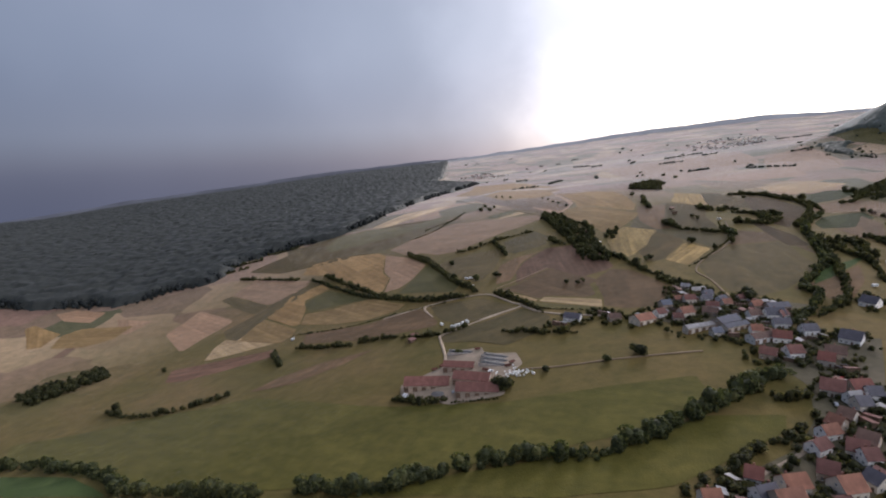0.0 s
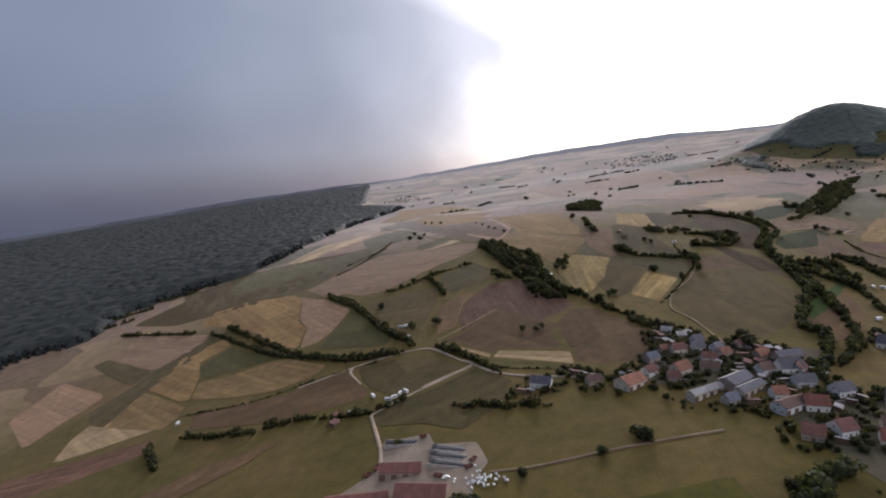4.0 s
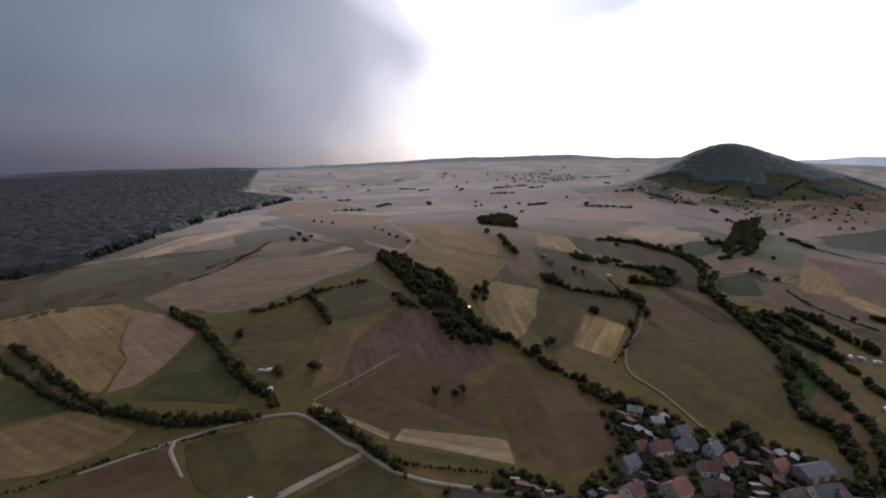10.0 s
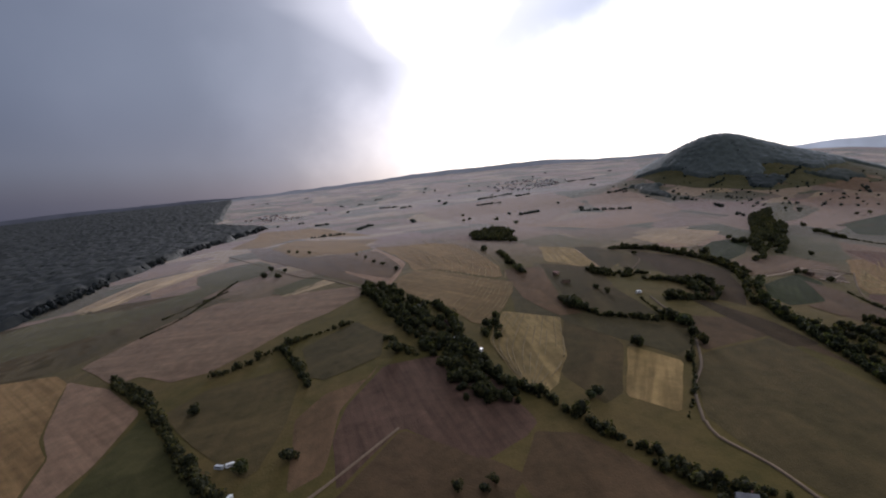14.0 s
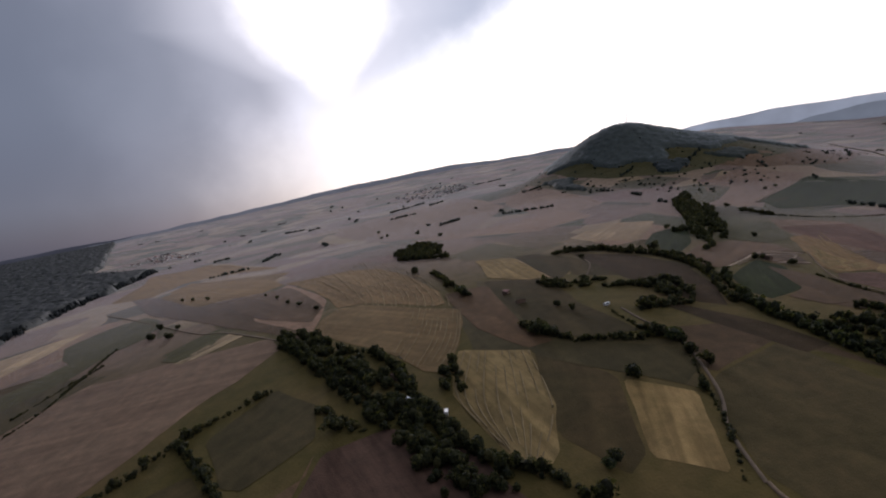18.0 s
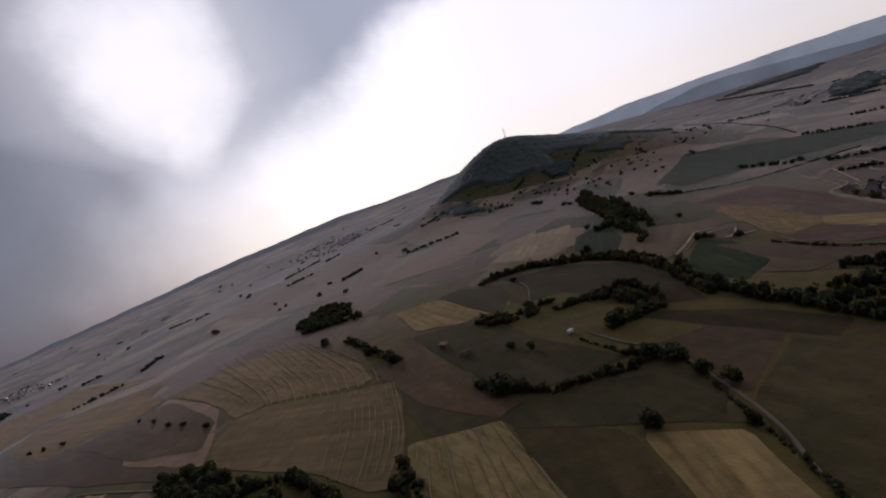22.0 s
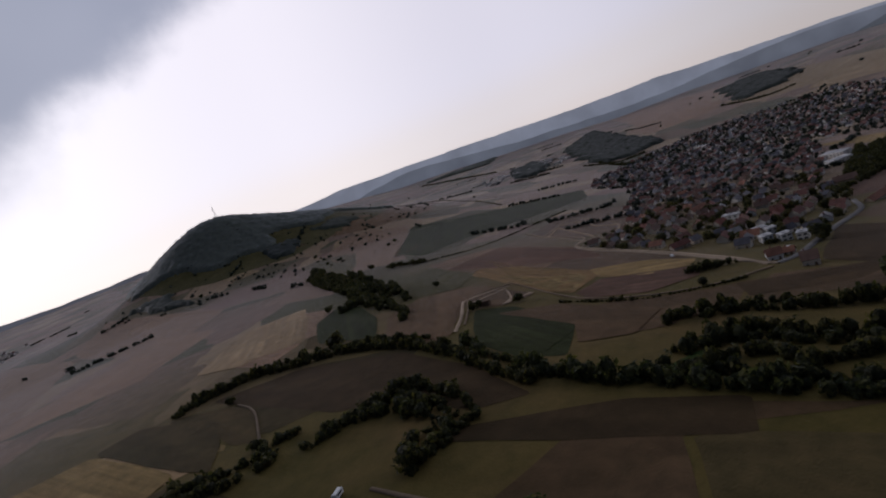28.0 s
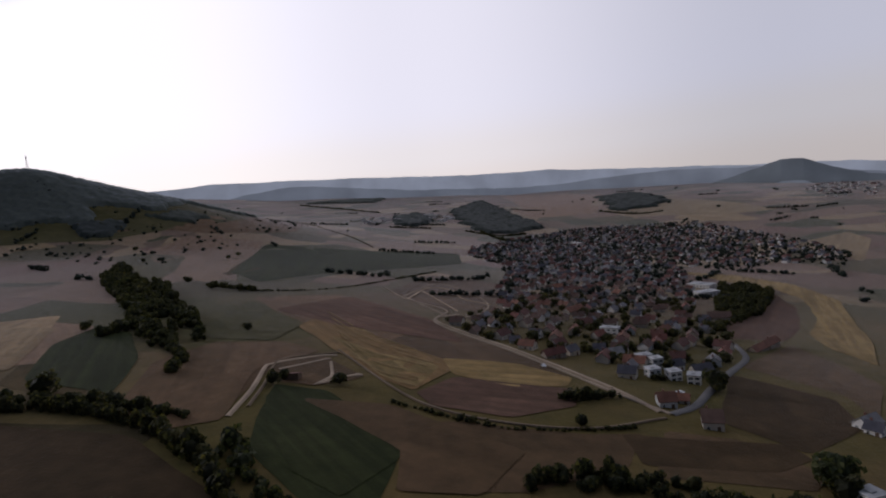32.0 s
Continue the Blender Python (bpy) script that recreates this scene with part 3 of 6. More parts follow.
# ---- trees ----
def crown_arrays(seed, quads, core, cone=False):
    """A unit crown (radius 1, from z 0 to 2): many small leaf tufts round lobes, and a dim core."""
    r = np.random.default_rng(seed)
    v, f = [], []
    lobes = [(r.normal(0, 0.34), r.normal(0, 0.34), 1.0 + r.normal(0, 0.32), 0.45 + 0.25 * r.random()) for _ in range(7)]
    for i in range(quads):
        if cone:
            h = r.random() ** 0.8
            a, rr = r.random() * 6.283, (1 - h) * (0.55 + 0.45 * r.random()) * 0.75
            c = np.array([rr * math.cos(a), rr * math.sin(a), h * 2.6])
            s = 0.10 + 0.13 * (1 - h)
        else:
            lx, ly, lz, lr = lobes[r.integers(7)]
            d = r.normal(0, 1, 3)
            d /= np.linalg.norm(d)
            c = np.array([lx, ly, lz]) + d * lr * (0.75 + 0.35 * r.random())
            c[2] = max(c[2], 0.05)
            s = (0.13 + 0.14 * r.random()) * (1.0 if quads > 250 else 1.45 if quads > 90 else 2.1)
        n = c - np.array([0, 0, 1.0])
        n = n / (np.linalg.norm(n) + 1e-6) + r.normal(0, 0.55, 3)
        n /= np.linalg.norm(n)
        t = np.cross(n, r.normal(0, 1, 3))
        t /= np.linalg.norm(t) + 1e-6
        u = np.cross(n, t)
        k = len(v)
        # a bent tuft of two triangles that share an edge
        v += [c + t * s, c + u * s * 0.8 + n * s * 0.3, c - t * s, c - u * s * 0.8 + n * s * 0.2]
        f += [(k, k + 1, k + 2), (k, k + 2, k + 3)]
    if core:
        k, na, nr = len(v), 8, 5
        for j in range(nr):
            for i in range(na):
                ph, th = math.pi * (j + 0.5) / nr, 6.283 * i / na
                w = (0.66 + 0.22 * r.random()) * (0.5 if cone else 1.0)
                v.append(np.array([w * math.sin(ph) * math.cos(th), w * math.sin(ph) * math.sin(th), 1.0 - w * 1.05 * math.cos(ph)]))
        for j in range(nr - 1):
            for i in range(na):
                a, b2 = k + j * na + i, k + j * na + (i + 1) % na
                f += [(a, b2, b2 + na), (a, b2 + na, a + na)]
        f += [(k, k + i + 1, k + i) for i in range(1, na - 1)]
        e = k + (nr - 1) * na
        f += [(e, e + i, e + i + 1) for i in range(1, na - 1)]
    return np.array(v), np.array(f)


CROWN_HI = [crown_arrays(10 + i, 420, True) for i in range(6)]
CROWN_MID = [crown_arrays(30 + i, 130, True) for i in range(8)]
CROWN_LOW = [crown_arrays(50 + i, 26, True) for i in range(6)]

FIR_MID = [crown_arrays(70 + i, 120, False, True) for i in range(4)]
FIR_LOW = [crown_arrays(80 + i, 40, False, True) for i in range(4)]


def grove(name, spots, kinds, mat, label, category="hedge", trunk=True):
    """Many crowns in one mesh; spots: x, y, radius, height of each."""
    vs, fs, k = [], [], 0
    r = np.random.default_rng(len(spots) + int(abs(spots[0][0])))
    zs = height(np.array([s[0] for s in spots]), np.array([s[1] for s in spots]))
    for (x, y, rad, hgt), z in zip(spots, zs):
        v, f = kinds[r.integers(len(kinds))]
        a = r.random() * 6.283
        c, s = math.cos(a), math.sin(a)
        top = v[:, 2].max()
        q = np.stack([(v[:, 0] * c - v[:, 1] * s) * rad + x, (v[:, 0] * s + v[:, 1] * c) * rad + y, v[:, 2] / top * hgt * 1.0 + z - 0.25], -1)
        vs.append(q)
        fs.append(f + k)
        k += len(v)
    ob = new(name, mesh_of(name, np.concatenate(vs), np.concatenate(fs), mat))
    return tagged(ob, label, category, kind="stuff")


HEDGE = {"creek": (3.6, 3.4, 7.8, 2.3, "thick leafy row of alders and willows along a brook"), "big": (3.6, 3.0, 7.4, 2.0, "tall dark green row of broadleaf trees"), "med": (3.3, 2.7, 6.0, 1.8, "dense dark green field hedge"),
         "band": (2.7, 2.6, 7.2, 1.4, "dense dark tree row along a ditch"), "willow": (4.2, 4.4, 9.6, 2.4, "rounded grey-green willows along a brook"), "small": (2.6, 1.3, 2.3, 0.6, "low scrubby dark hedge"), "fir": (4.2, 2.8, 13.0, 1.6, "close row of dark spruces")}


def hedgerow(kind, pts):
    step, rad, hgt, side, label = HEDGE[kind]
    r = random.Random(int(pts[0][0] * 7 + pts[0][1]))
    spots = []
    for q in smooth_line(pts, step):
        if r.random() < 0.06:
            continue
        k = r.uniform(0.5, 1.25) * (1 + 0.35 * noise.noise(Vector((q.x * 0.03, q.y * 0.03, 9))))
        spots.append((q.x + r.uniform(-side, side), q.y + r.uniform(-side, side), rad * k * r.uniform(0.85, 1.15), hgt * k * r.uniform(0.8, 1.15)))
        if kind in ("big", "med", "creek", "band", "willow"):
            k *= r.uniform(0.45, 0.8)
            spots.append((q.x + r.uniform(-side, side) * 1.7, q.y + r.uniform(-side, side) * 1.7, rad * k, hgt * k))
    grove("tree_row" if kind in ("big", "fir", "creek", "band", "willow") else "hedge", spots, FIR_MID if kind == "fir" else CROWN_HI if kind == "willow" else CROWN_MID, NEEDLE if kind == "fir" else LEAF_PALE if kind == "willow" else LEAF_ROW if kind == "creek" else LEAF, label, "tree row" if kind in ("big", "fir", "creek", "band", "willow") else "hedge")


def wood(keep, pts):
    """A small wood of single round crowns with a few clearings."""
    r = random.Random(5)
    xs, ys = [p[0] for p in pts], [p[1] for p in pts]
    spots = []
    y = min(ys)
    while y < max(ys):
        x = min(xs)
        while x < max(xs):
            px, py = x + r.uniform(-3.2, 3.2), y + r.uniform(-3.2, 3.2)
            if inside(px, py, pts) and noise.noise(Vector((px * 0.035, py * 0.035, 2))) < keep - 0.5:
                k = r.uniform(0.55, 1.25)
                spots.append((px, py, 3.5 * k, 8.0 * k * r.uniform(0.8, 1.15)))
            x += 6.2
        y += 6.2
    grove("wood", spots, CROWN_HI if len(spots) < 420 else CROWN_MID, LEAF, "small dark green broadleaf wood on the slope" if keep < 1 else "close dark green copse of broadleaf trees", "wood")


def trunk_mesh(seed):
    r = random.Random(seed)
    solids = [drum(0.075, -0.12, 0.55, 7, 0.05), drum(0.05, 0.55, 1.1, 6, 0.022)]
    for i in range(4):
        a, v, f = r.random() * 6.283, *drum(0.03, 0, 0.6, 5, 0.012)
        m = Matrix.Translation((0, 0, 0.4 + 0.12 * i)) @ Matrix.Rotation(a, 4, "Z") @ Matrix.Rotation(0.8, 4, "Y")
        solids.append(([tuple(m @ Vector(p)) for p in v], f))
    return mesh_of("trunk", *join(*solids), BARK)


TRUNKS = [trunk_mesh(i) for i in range(3)]
CROWNS = [mesh_of("crown", v + np.array([0, 0, 0.12]), f, LEAF_PALE if i == 5 else LEAF) for i, (v, f) in enumerate(CROWN_HI)]
TREES = [0]


def tree_at(x, y, hgt):
    TREES[0] += 1
    i = TREES[0]
    tr = thing("tree", x, y, hz(x, y), (i * 67) % 360)
    s = 0.7 * hgt / 2.2
    part("trunk", TRUNKS[i % 3], tr, Matrix.Diagonal((s * 1.1, s * 1.1, s, 1)))
    wide = 1.0 + 0.11 * (i % 5)
    part("crown", CROWNS[i % 6], tr, Matrix.Diagonal((s * wide, s * wide, s, 1)))
    return tagged(tr, "single round dark green field tree" if hgt > 8.5 else "small bushy dark green field tree", "tree", "scattered field trees")


# ---- houses ----
def gable_walls(L, W, H, rise):
    x, y = L / 2, W / 2
    v = [(-x, -y, -2.5), (x, -y, -2.5), (x, y, -2.5), (-x, y, -2.5), (-x, -y, H), (x, -y, H), (x, y, H), (-x, y, H), (-x, 0, H + rise), (x, 0, H + rise)]
    return v, [(0, 1, 5, 4), (2, 3, 7, 6), (1, 2, 6, 9, 5), (3, 0, 4, 8, 7), (4, 5, 9, 8), (6, 7, 8, 9), (0, 3, 2, 1)]


def slope_slab(L, W, H, rise, s, over=0.55, thick=0.26):
    x, y = L / 2 + over, W / 2 + over
    drop = rise * over / (W / 2)
    v = []
    for dz in (0.03, 0.03 + thick):
        v += [(-x, 0, H + rise + dz), (x, 0, H + rise + dz), (x, s * y, H - drop + dz), (-x, s * y, H - drop + dz)]
    f = [(0, 1, 2, 3), (4, 7, 6, 5), (0, 4, 5, 1), (1, 5, 6, 2), (2, 6, 7, 3), (3, 7, 4, 0)]
    return v, f if s > 0 else [tuple(reversed(q)) for q in f]


def window_mesh(w, h):
    """A frame with a middle bar and a sill, in one piece, and its pane."""
    xs, zs, ys = (-w / 2, -w / 2 + 0.09, -0.04, 0.04, w / 2 - 0.09, w / 2), (-0.07, 0.09, h - 0.09, h), (-0.08, 0.05)
    solid = [[not (k == 1 and i in (1, 3)) for i in range(5)] for k in range(3)]
    at = lambda i, k, d: (k * 6 + i) * 2 + d
    v = [(xs[i], ys[d], zs[k]) for k in range(4) for i in range(6) for d in (0, 1)]
    f = []
    full = lambda i, k: 0 <= i < 5 and 0 <= k < 3 and solid[k][i]
    for k in range(3):
        for i in range(5):
            if full(i, k):
                f += [(at(i, k, 0), at(i + 1, k, 0), at(i + 1, k + 1, 0), at(i, k + 1, 0)), (at(i, k, 1), at(i, k + 1, 1), at(i + 1, k + 1, 1), at(i + 1, k, 1))]
                for di, dk, p, q in ((0, -1, (i, k), (i + 1, k)), (1, 0, (i + 1, k), (i + 1, k + 1)), (0, 1, (i + 1, k + 1), (i, k + 1)), (-1, 0, (i, k + 1), (i, k))):
                    if not full(i + di, k + dk):
                        f.append((at(*p, 1), at(*q, 1), at(*q, 0), at(*p, 0)))
    b = box(-w / 2 + 0.085, w / 2 - 0.085, -0.03, 0.02, 0.085, h - 0.085)
    return mesh_of("window", v, f, FRAME), mesh_of("pane", *b, GLASS)


def set_window(kind, ob, place):
    w = part("window", kind[0], ob, place)
    part("pane", kind[1], w)


WINDOW, WIDE_WINDOW = window_mesh(1.15, 1.35), window_mesh(2.1, 1.4)
DOOR = mesh_of("door", *join(box(-0.55, 0.55, -0.06, 0.05, -0.6, 2.05), box(-0.68, -0.55, -0.1, 0.05, -0.6, 2.18), box(0.55, 0.68, -0.1, 0.05, -0.6, 2.18), box(-0.55, 0.55, -0.1, 0.05, 2.05, 2.18)), WOOD)
GATE = mesh_of("barn_door", *join(box(-1.7, -0.04, -0.07, 0.05, -0.8, 3.1), box(0.04, 1.7, -0.07, 0.05, -0.8, 3.1), box(-1.8, 1.8, -0.1, 0.05, 3.1, 3.25), box(-1.6, -0.2, -0.11, -0.07, 1.2, 1.4), box(0.2, 1.6, -0.11, -0.07, 1.2, 1.4)), WOOD)
CHIMNEY = mesh_of("chimney", *join(box(-0.35, 0.35, -0.35, 0.35, 0, 1.7), box(-0.45, 0.45, -0.45, 0.45, 1.7, 1.85), box(-0.2, 0.2, -0.2, 0.2, 1.85, 2.1)), BRICK)
ROOF_WORDS = {"rust": "dull red", "red": "red", "orange": "orange", "redbrown": "russet", "brown": "brown", "slate": "dark slate", "blue": "blue-grey", "grey": "grey"}
WALL_WORDS = {"white": "white", "pale": "cream", "tan": "tan"}
BUILT = []


def house(x, y, turn, L, W, roof, wall, barn=False, plain=False):
    L, W = max(L, 6.2), max(W, 5.2)
    H, rise = min(4.3, 0.52 * W) if not barn else 4.6, W * (0.42 if not barn else 0.27)
    low = min(hz(x + dx, y + dy) for dx in (-4, 4) for dy in (-4, 4))
    ob = thing("barn" if barn else "house", x, y, low, turn)
    BUILT.append((x, y, 0.5 * math.hypot(L, W)))
    part("wall", mesh_of("wall", *gable_walls(L, W, H, rise), WALLS[wall]), ob)
    for s in (1, -1):
        sl = part("roof_slope", mesh_of("roof_slope", *slope_slab(L, W, H, rise, s), ROOFS[roof]), ob)
    r = random.Random(int(x * 13 + y))
    if not barn:
        part("chimney", CHIMNEY, ob, pose(r.uniform(-0.3, 0.3) * L, 0.9, H + rise - 1.0))
    n = 2 if plain else max(2, int(L / 3.2))
    for s in (-1, 1):
        for i in range(n):
            px = (i + 0.5) / n * L - L / 2
            m = pose(px, s * (W / 2 + 0.02), 0.9, 0, 0, 0 if s < 0 else 180)
            if barn:
                if i % 2 == 0:
                    part("barn_door", GATE, ob, pose(px, s * (W / 2 + 0.02), 0, 0, 0, 0 if s < 0 else 180))
                continue
            if i == n // 2 and s < 0:
                part("door", DOOR, ob, pose(px, s * (W / 2 + 0.02), 0.1))
            else:
                set_window(WINDOW, ob, m)
    for s in (() if plain else (-1, 1)):
        for px, pz in ((-W * 0.22, 0.9), (W * 0.22, 0.9), (0.0, H - 0.3)):
            if H > 3.5 or pz < 2:
                set_window(WINDOW, ob, pose(s * (L / 2 + 0.02), px, pz + 0.1, 0, 0, 90 if s > 0 else -90))
    kind = "barn" if barn else "house"
    return tagged(ob, f"{WALL_WORDS[wall]} rendered {kind} with {ROOF_WORDS[roof]} gabled roof", kind, "village houses" if not barn else "farm buildings")


def flat_house(x, y, turn, L, W):
    L, W = max(L, 6.5), max(W, 6.0)
    big = L > 16
    H = 5.4 if not big else 6.0
    low = hz(x, y) - 0.6
    ob = thing("hall" if big else "house", x, y, low, turn)
    BUILT.append((x, y, 0.5 * math.hypot(L, W)))
    a = box(-L / 2, L / 2, -W / 2, W / 2, -2.5, H)
    part("wall", mesh_of("wall", *a, WALLS["white"]), ob)
    part("flat_roof", mesh_of("flat_roof", *join(box(-L / 2 - 0.3, L / 2 + 0.3, -W / 2 - 0.3, W / 2 + 0.3, H + 0.01, H + 0.35, 0.05), box(-L * 0.2, L * 0.1, -W * 0.2, W * 0.2, H + 0.35, H + (1.0 if big else 0.7))), ROOFS["flat"]), ob)
    n = max(2, int(L / 4.2))
    for s in (-1, 1):
        for i in range(n):
            for pz in (0.7, 3.2):
                set_window(WIDE_WINDOW, ob, pose((i + 0.5) / n * L - L / 2, s * (W / 2 + 0.02), pz, 0, 0, 0 if s < 0 else 180))
    for s in (-1, 1):
        for pz in (0.7, 3.2):
            set_window(WIDE_WINDOW, ob, pose(s * (L / 2 + 0.02), 0, pz, 0, 0, 90 if s > 0 else -90))
    return tagged(ob, "large white flat-roofed hall" if big else "modern white cube house with flat roof", "hall" if big else "house", "village houses")


def inside(x, y, poly):
    c = False
    for (x0, y0), (x1, y1) in zip(poly, poly[1:] + poly[:1]):
        if (y0 > y) != (y1 > y) and x < (x1 - x0) * (y - y0) / (y1 - y0) + x0:
            c = not c
    return c


# ---- fields ----
field("fallow", [(-422, 839), (-334, 761), (-373, 670), (-436, 752)])
field("stubble", [(-300, 743), (-218, 646), (-225, 624), (-314, 615), (-320, 659)])
field("plough", [(-349, 606), (-216, 601), (-212, 576), (-311, 559), (-337, 566)])
field("fallow", [(-570, 846), (-495, 823), (-507, 775), (-524, 779)])
field("stubble", [(-691, 1022), (-625, 1034), (-534, 1013), (-612, 943), (-630, 932)])
field("plough", [(132, 748), (170, 738), (192, 688), (188, 619), (176, 610), (148, 603), (119, 661), (74, 625), (78, 671), (95, 709)])
field("dry", [(73, 620), (118, 657), (154, 596), (161, 581), (148, 572), (146, 539), (136, 536), (100, 562), (91, 558), (65, 599), (53, 619)])
field("dry", [(182, 612), (201, 597), (216, 545), (222, 506), (193, 479), (162, 486), (145, 502), (149, 522), (157, 581)])
field("stubble", [(97, 560), (147, 522), (142, 500), (122, 519), (89, 550)])
field("stubble", [(48, 620), (89, 557), (86, 552), (47, 613)])
field("grass", [(88, 545), (140, 498), (131, 493), (95, 523), (75, 554)])
field("dgrass", [(293, 753), (295, 677), (247, 619), (231, 614), (230, 658)])
field("slope", [(305, 622), (331, 636), (395, 636), (375, 543), (315, 488), (271, 470), (262, 498), (263, 543), (269, 576)])
field("dry", [(369, 701), (420, 662), (400, 574), (397, 638), (333, 638)])
field("meadow", [(60, 712), (84, 734), (117, 736), (128, 752), (90, 707), (69, 644), (50, 639)])
field("gold", [(252, 788), (286, 745), (267, 715), (247, 679), (221, 649), (202, 640), (203, 676), (214, 737), (230, 762)])
field("gold", [(296, 672), (309, 632), (261, 585), (247, 616)])
field("dry", [(312, 847), (315, 807), (297, 758), (291, 744), (263, 788)])
field("fallow", [(-64, 1034), (-27, 1080), (82, 986), (99, 902), (68, 884), (24, 857), (-45, 916)])
field("fallow", [(-111, 1327), (17, 1355), (32, 1272), (-58, 1188), (-85, 1168)])
field("stubble", [(472, 1830), (546, 1954), (563, 1595), (473, 1582)])
field("fallow", [(467, 1287), (600, 1216), (778, 1219), (719, 1092), (575, 1068), (492, 1193)])
field("stubble", [(411, 971), (445, 939), (412, 852), (383, 883)])
field("dgrass", [(460, 890), (517, 846), (521, 770), (473, 772), (432, 830)])
field("fallow", [(558, 981), (667, 989), (674, 911), (586, 886)])
field("slope", [(355, 913), (376, 883), (383, 804), (353, 755), (317, 749), (305, 773), (329, 858)])
field("slope", [(341, 703), (360, 681), (339, 655), (314, 631), (303, 671), (307, 738)])
field("fallow", [(566, 976), (618, 975), (639, 919), (571, 890), (533, 895)])
field("dgrass", [(620, 907), (621, 882), (568, 821), (537, 812), (556, 876)])
field("grass", [(670, 848), (717, 816), (663, 770), (640, 802), (640, 831)])
field("dry", [(537, 801), (588, 810), (624, 778), (614, 758), (524, 753), (530, 780)])
field("crop", [(548, 741), (544, 707), (508, 675), (470, 677), (475, 701), (505, 731)])
field("dry", [(716, 742), (720, 689), (663, 630), (601, 596), (614, 668)])
field("dry", [(535, 675), (537, 655), (531, 604), (534, 581), (506, 594), (486, 630), (483, 670), (500, 674)])
field("dry", [(539, 571), (533, 544), (507, 526), (495, 538), (499, 587)])
field("olive", [(487, 905), (516, 854), (510, 779), (473, 725), (436, 691), (429, 713), (432, 727), (452, 756), (445, 794), (467, 855)])
field("olive", [(415, 720), (418, 694), (422, 653), (412, 613), (390, 617), (405, 726)])
field("gold", [(443, 935), (465, 926), (429, 849), (424, 847)])
field("dgrass", [(472, 920), (475, 880), (462, 855), (428, 830), (427, 841), (467, 923)])
field("lawn", [(443, 636), (453, 622), (445, 610), (432, 621), (430, 635)])
field("grass", [(969, 948), (1277, 1055), (1414, 934), (1301, 789), (1304, 696), (1183, 664), (969, 748), (1024, 802), (893, 848), (878, 905)])
field("fallow", [(933, 1004), (1067, 1058), (1114, 1019), (896, 924), (872, 939)])
field("stubble", [(1192, 1185), (1271, 1210), (1307, 1068), (1202, 1073)])
field("stubble", [(1402, 896), (1407, 816), (1374, 721), (1259, 793)])
field("meadow", [(791, 854), (827, 781), (782, 724), (716, 681), (667, 701), (637, 724), (672, 751)])
field("dry", [(861, 737), (1024, 711), (980, 624), (860, 617), (802, 640), (775, 679), (824, 709)])
field("plough", [(1003, 289), (883, 326), (779, 379), (721, 424), (723, 463), (767, 452)])
field("meadow", [(642, 492), (708, 428), (649, 428), (616, 432), (558, 474), (594, 464)])
field("olive", [(626, 507), (588, 473), (550, 486), (522, 523), (550, 543)])
field("stubble", [(1453, -34), (1459, -114), (1321, -42), (1260, 28)])
field("stubble", [(2131, 4), (2253, -79), (2117, -170), (1914, -171), (1919, -111)])
field("fallow", [(2756, 500), (2937, 216), (2613, 131), (2421, 197), (2389, 438)])
field("fallow", [(662, 972), (687, 974), (672, 911), (593, 872), (582, 898)])
field("stubble", [(1136, 1415), (1170, 1386), (1149, 1325), (1112, 1366)])
field("olive", [(533, 590), (530, 527), (518, 525), (507, 543), (507, 589)])
field("sward", [(-425, 454), (-304, 464), (-191, 459), (-52, 369), (34, 340), (160, 338), (157, 313), (108, 277), (43, 270), (-5, 267), (-36, 264), (-105, 279), (-214, 316), (-359, 400), (-409, 429)])
field("lawn", [(-378, 388), (-296, 362), (-238, 316), (-344, 349)])
field("sward", [(-67, 258), (26, 261), (87, 262), (143, 286), (183, 277), (173, 260), (102, 224), (49, 226)])
field("stubble", [(150, 1464), (188, 1557), (236, 1324), (251, 1276), (220, 1245), (178, 1258), (157, 1305)])
field("slope", [(299, 872), (316, 845), (314, 788), (308, 754), (320, 720), (347, 678), (341, 650), (313, 642), (300, 675), (282, 730), (285, 746), (258, 778), (273, 807)])
field("dry", [(880, 740), (952, 705), (882, 657), (806, 630), (771, 650), (792, 670), (826, 704)])
field("street", [(175, 465), (209, 494), (243, 505), (250, 481), (251, 454), (285, 459), (305, 442), (270, 409), (243, 398), (202, 419), (176, 444)])
field("street", [(107, 219), (127, 224), (172, 246), (191, 266), (215, 303), (215, 337), (222, 376), (255, 390), (278, 374), (308, 368), (179, 203), (121, 212)])
field("dry", [(316, 487), (360, 504), (415, 538), (386, 492), (350, 454), (311, 429), (328, 449), (327, 465)])
field("lawn", [(384, 538), (443, 568), (381, 516), (341, 493), (350, 509)])
field("dgrass", [(-410, 1020), (-273, 1187), (-134, 1186), (-28, 1146), (-148, 968), (-186, 968), (-324, 966)])
field("slope", [(-322, 1020), (-372, 1148), (-328, 1143), (-303, 1151), (-229, 1157), (-152, 1166), (-48, 1130), (20, 1060), (-28, 1039), (-57, 1018), (-103, 985), (-138, 964), (-222, 996), (-277, 996)])
field("straw", [(-186, 1184), (-140, 1231), (-117, 1192), (-174, 1166)])
field("honey", [(-274, 930), (-277, 980), (-221, 991), (-139, 955), (-123, 924), (-120, 875), (-114, 819), (-100, 786), (-105, 727), (-129, 748), (-178, 838), (-217, 884)])
field("fallow", [(-122, 927), (-81, 880), (-45, 808), (-65, 747), (-80, 725), (-101, 722), (-99, 785), (-112, 822), (-118, 873)])
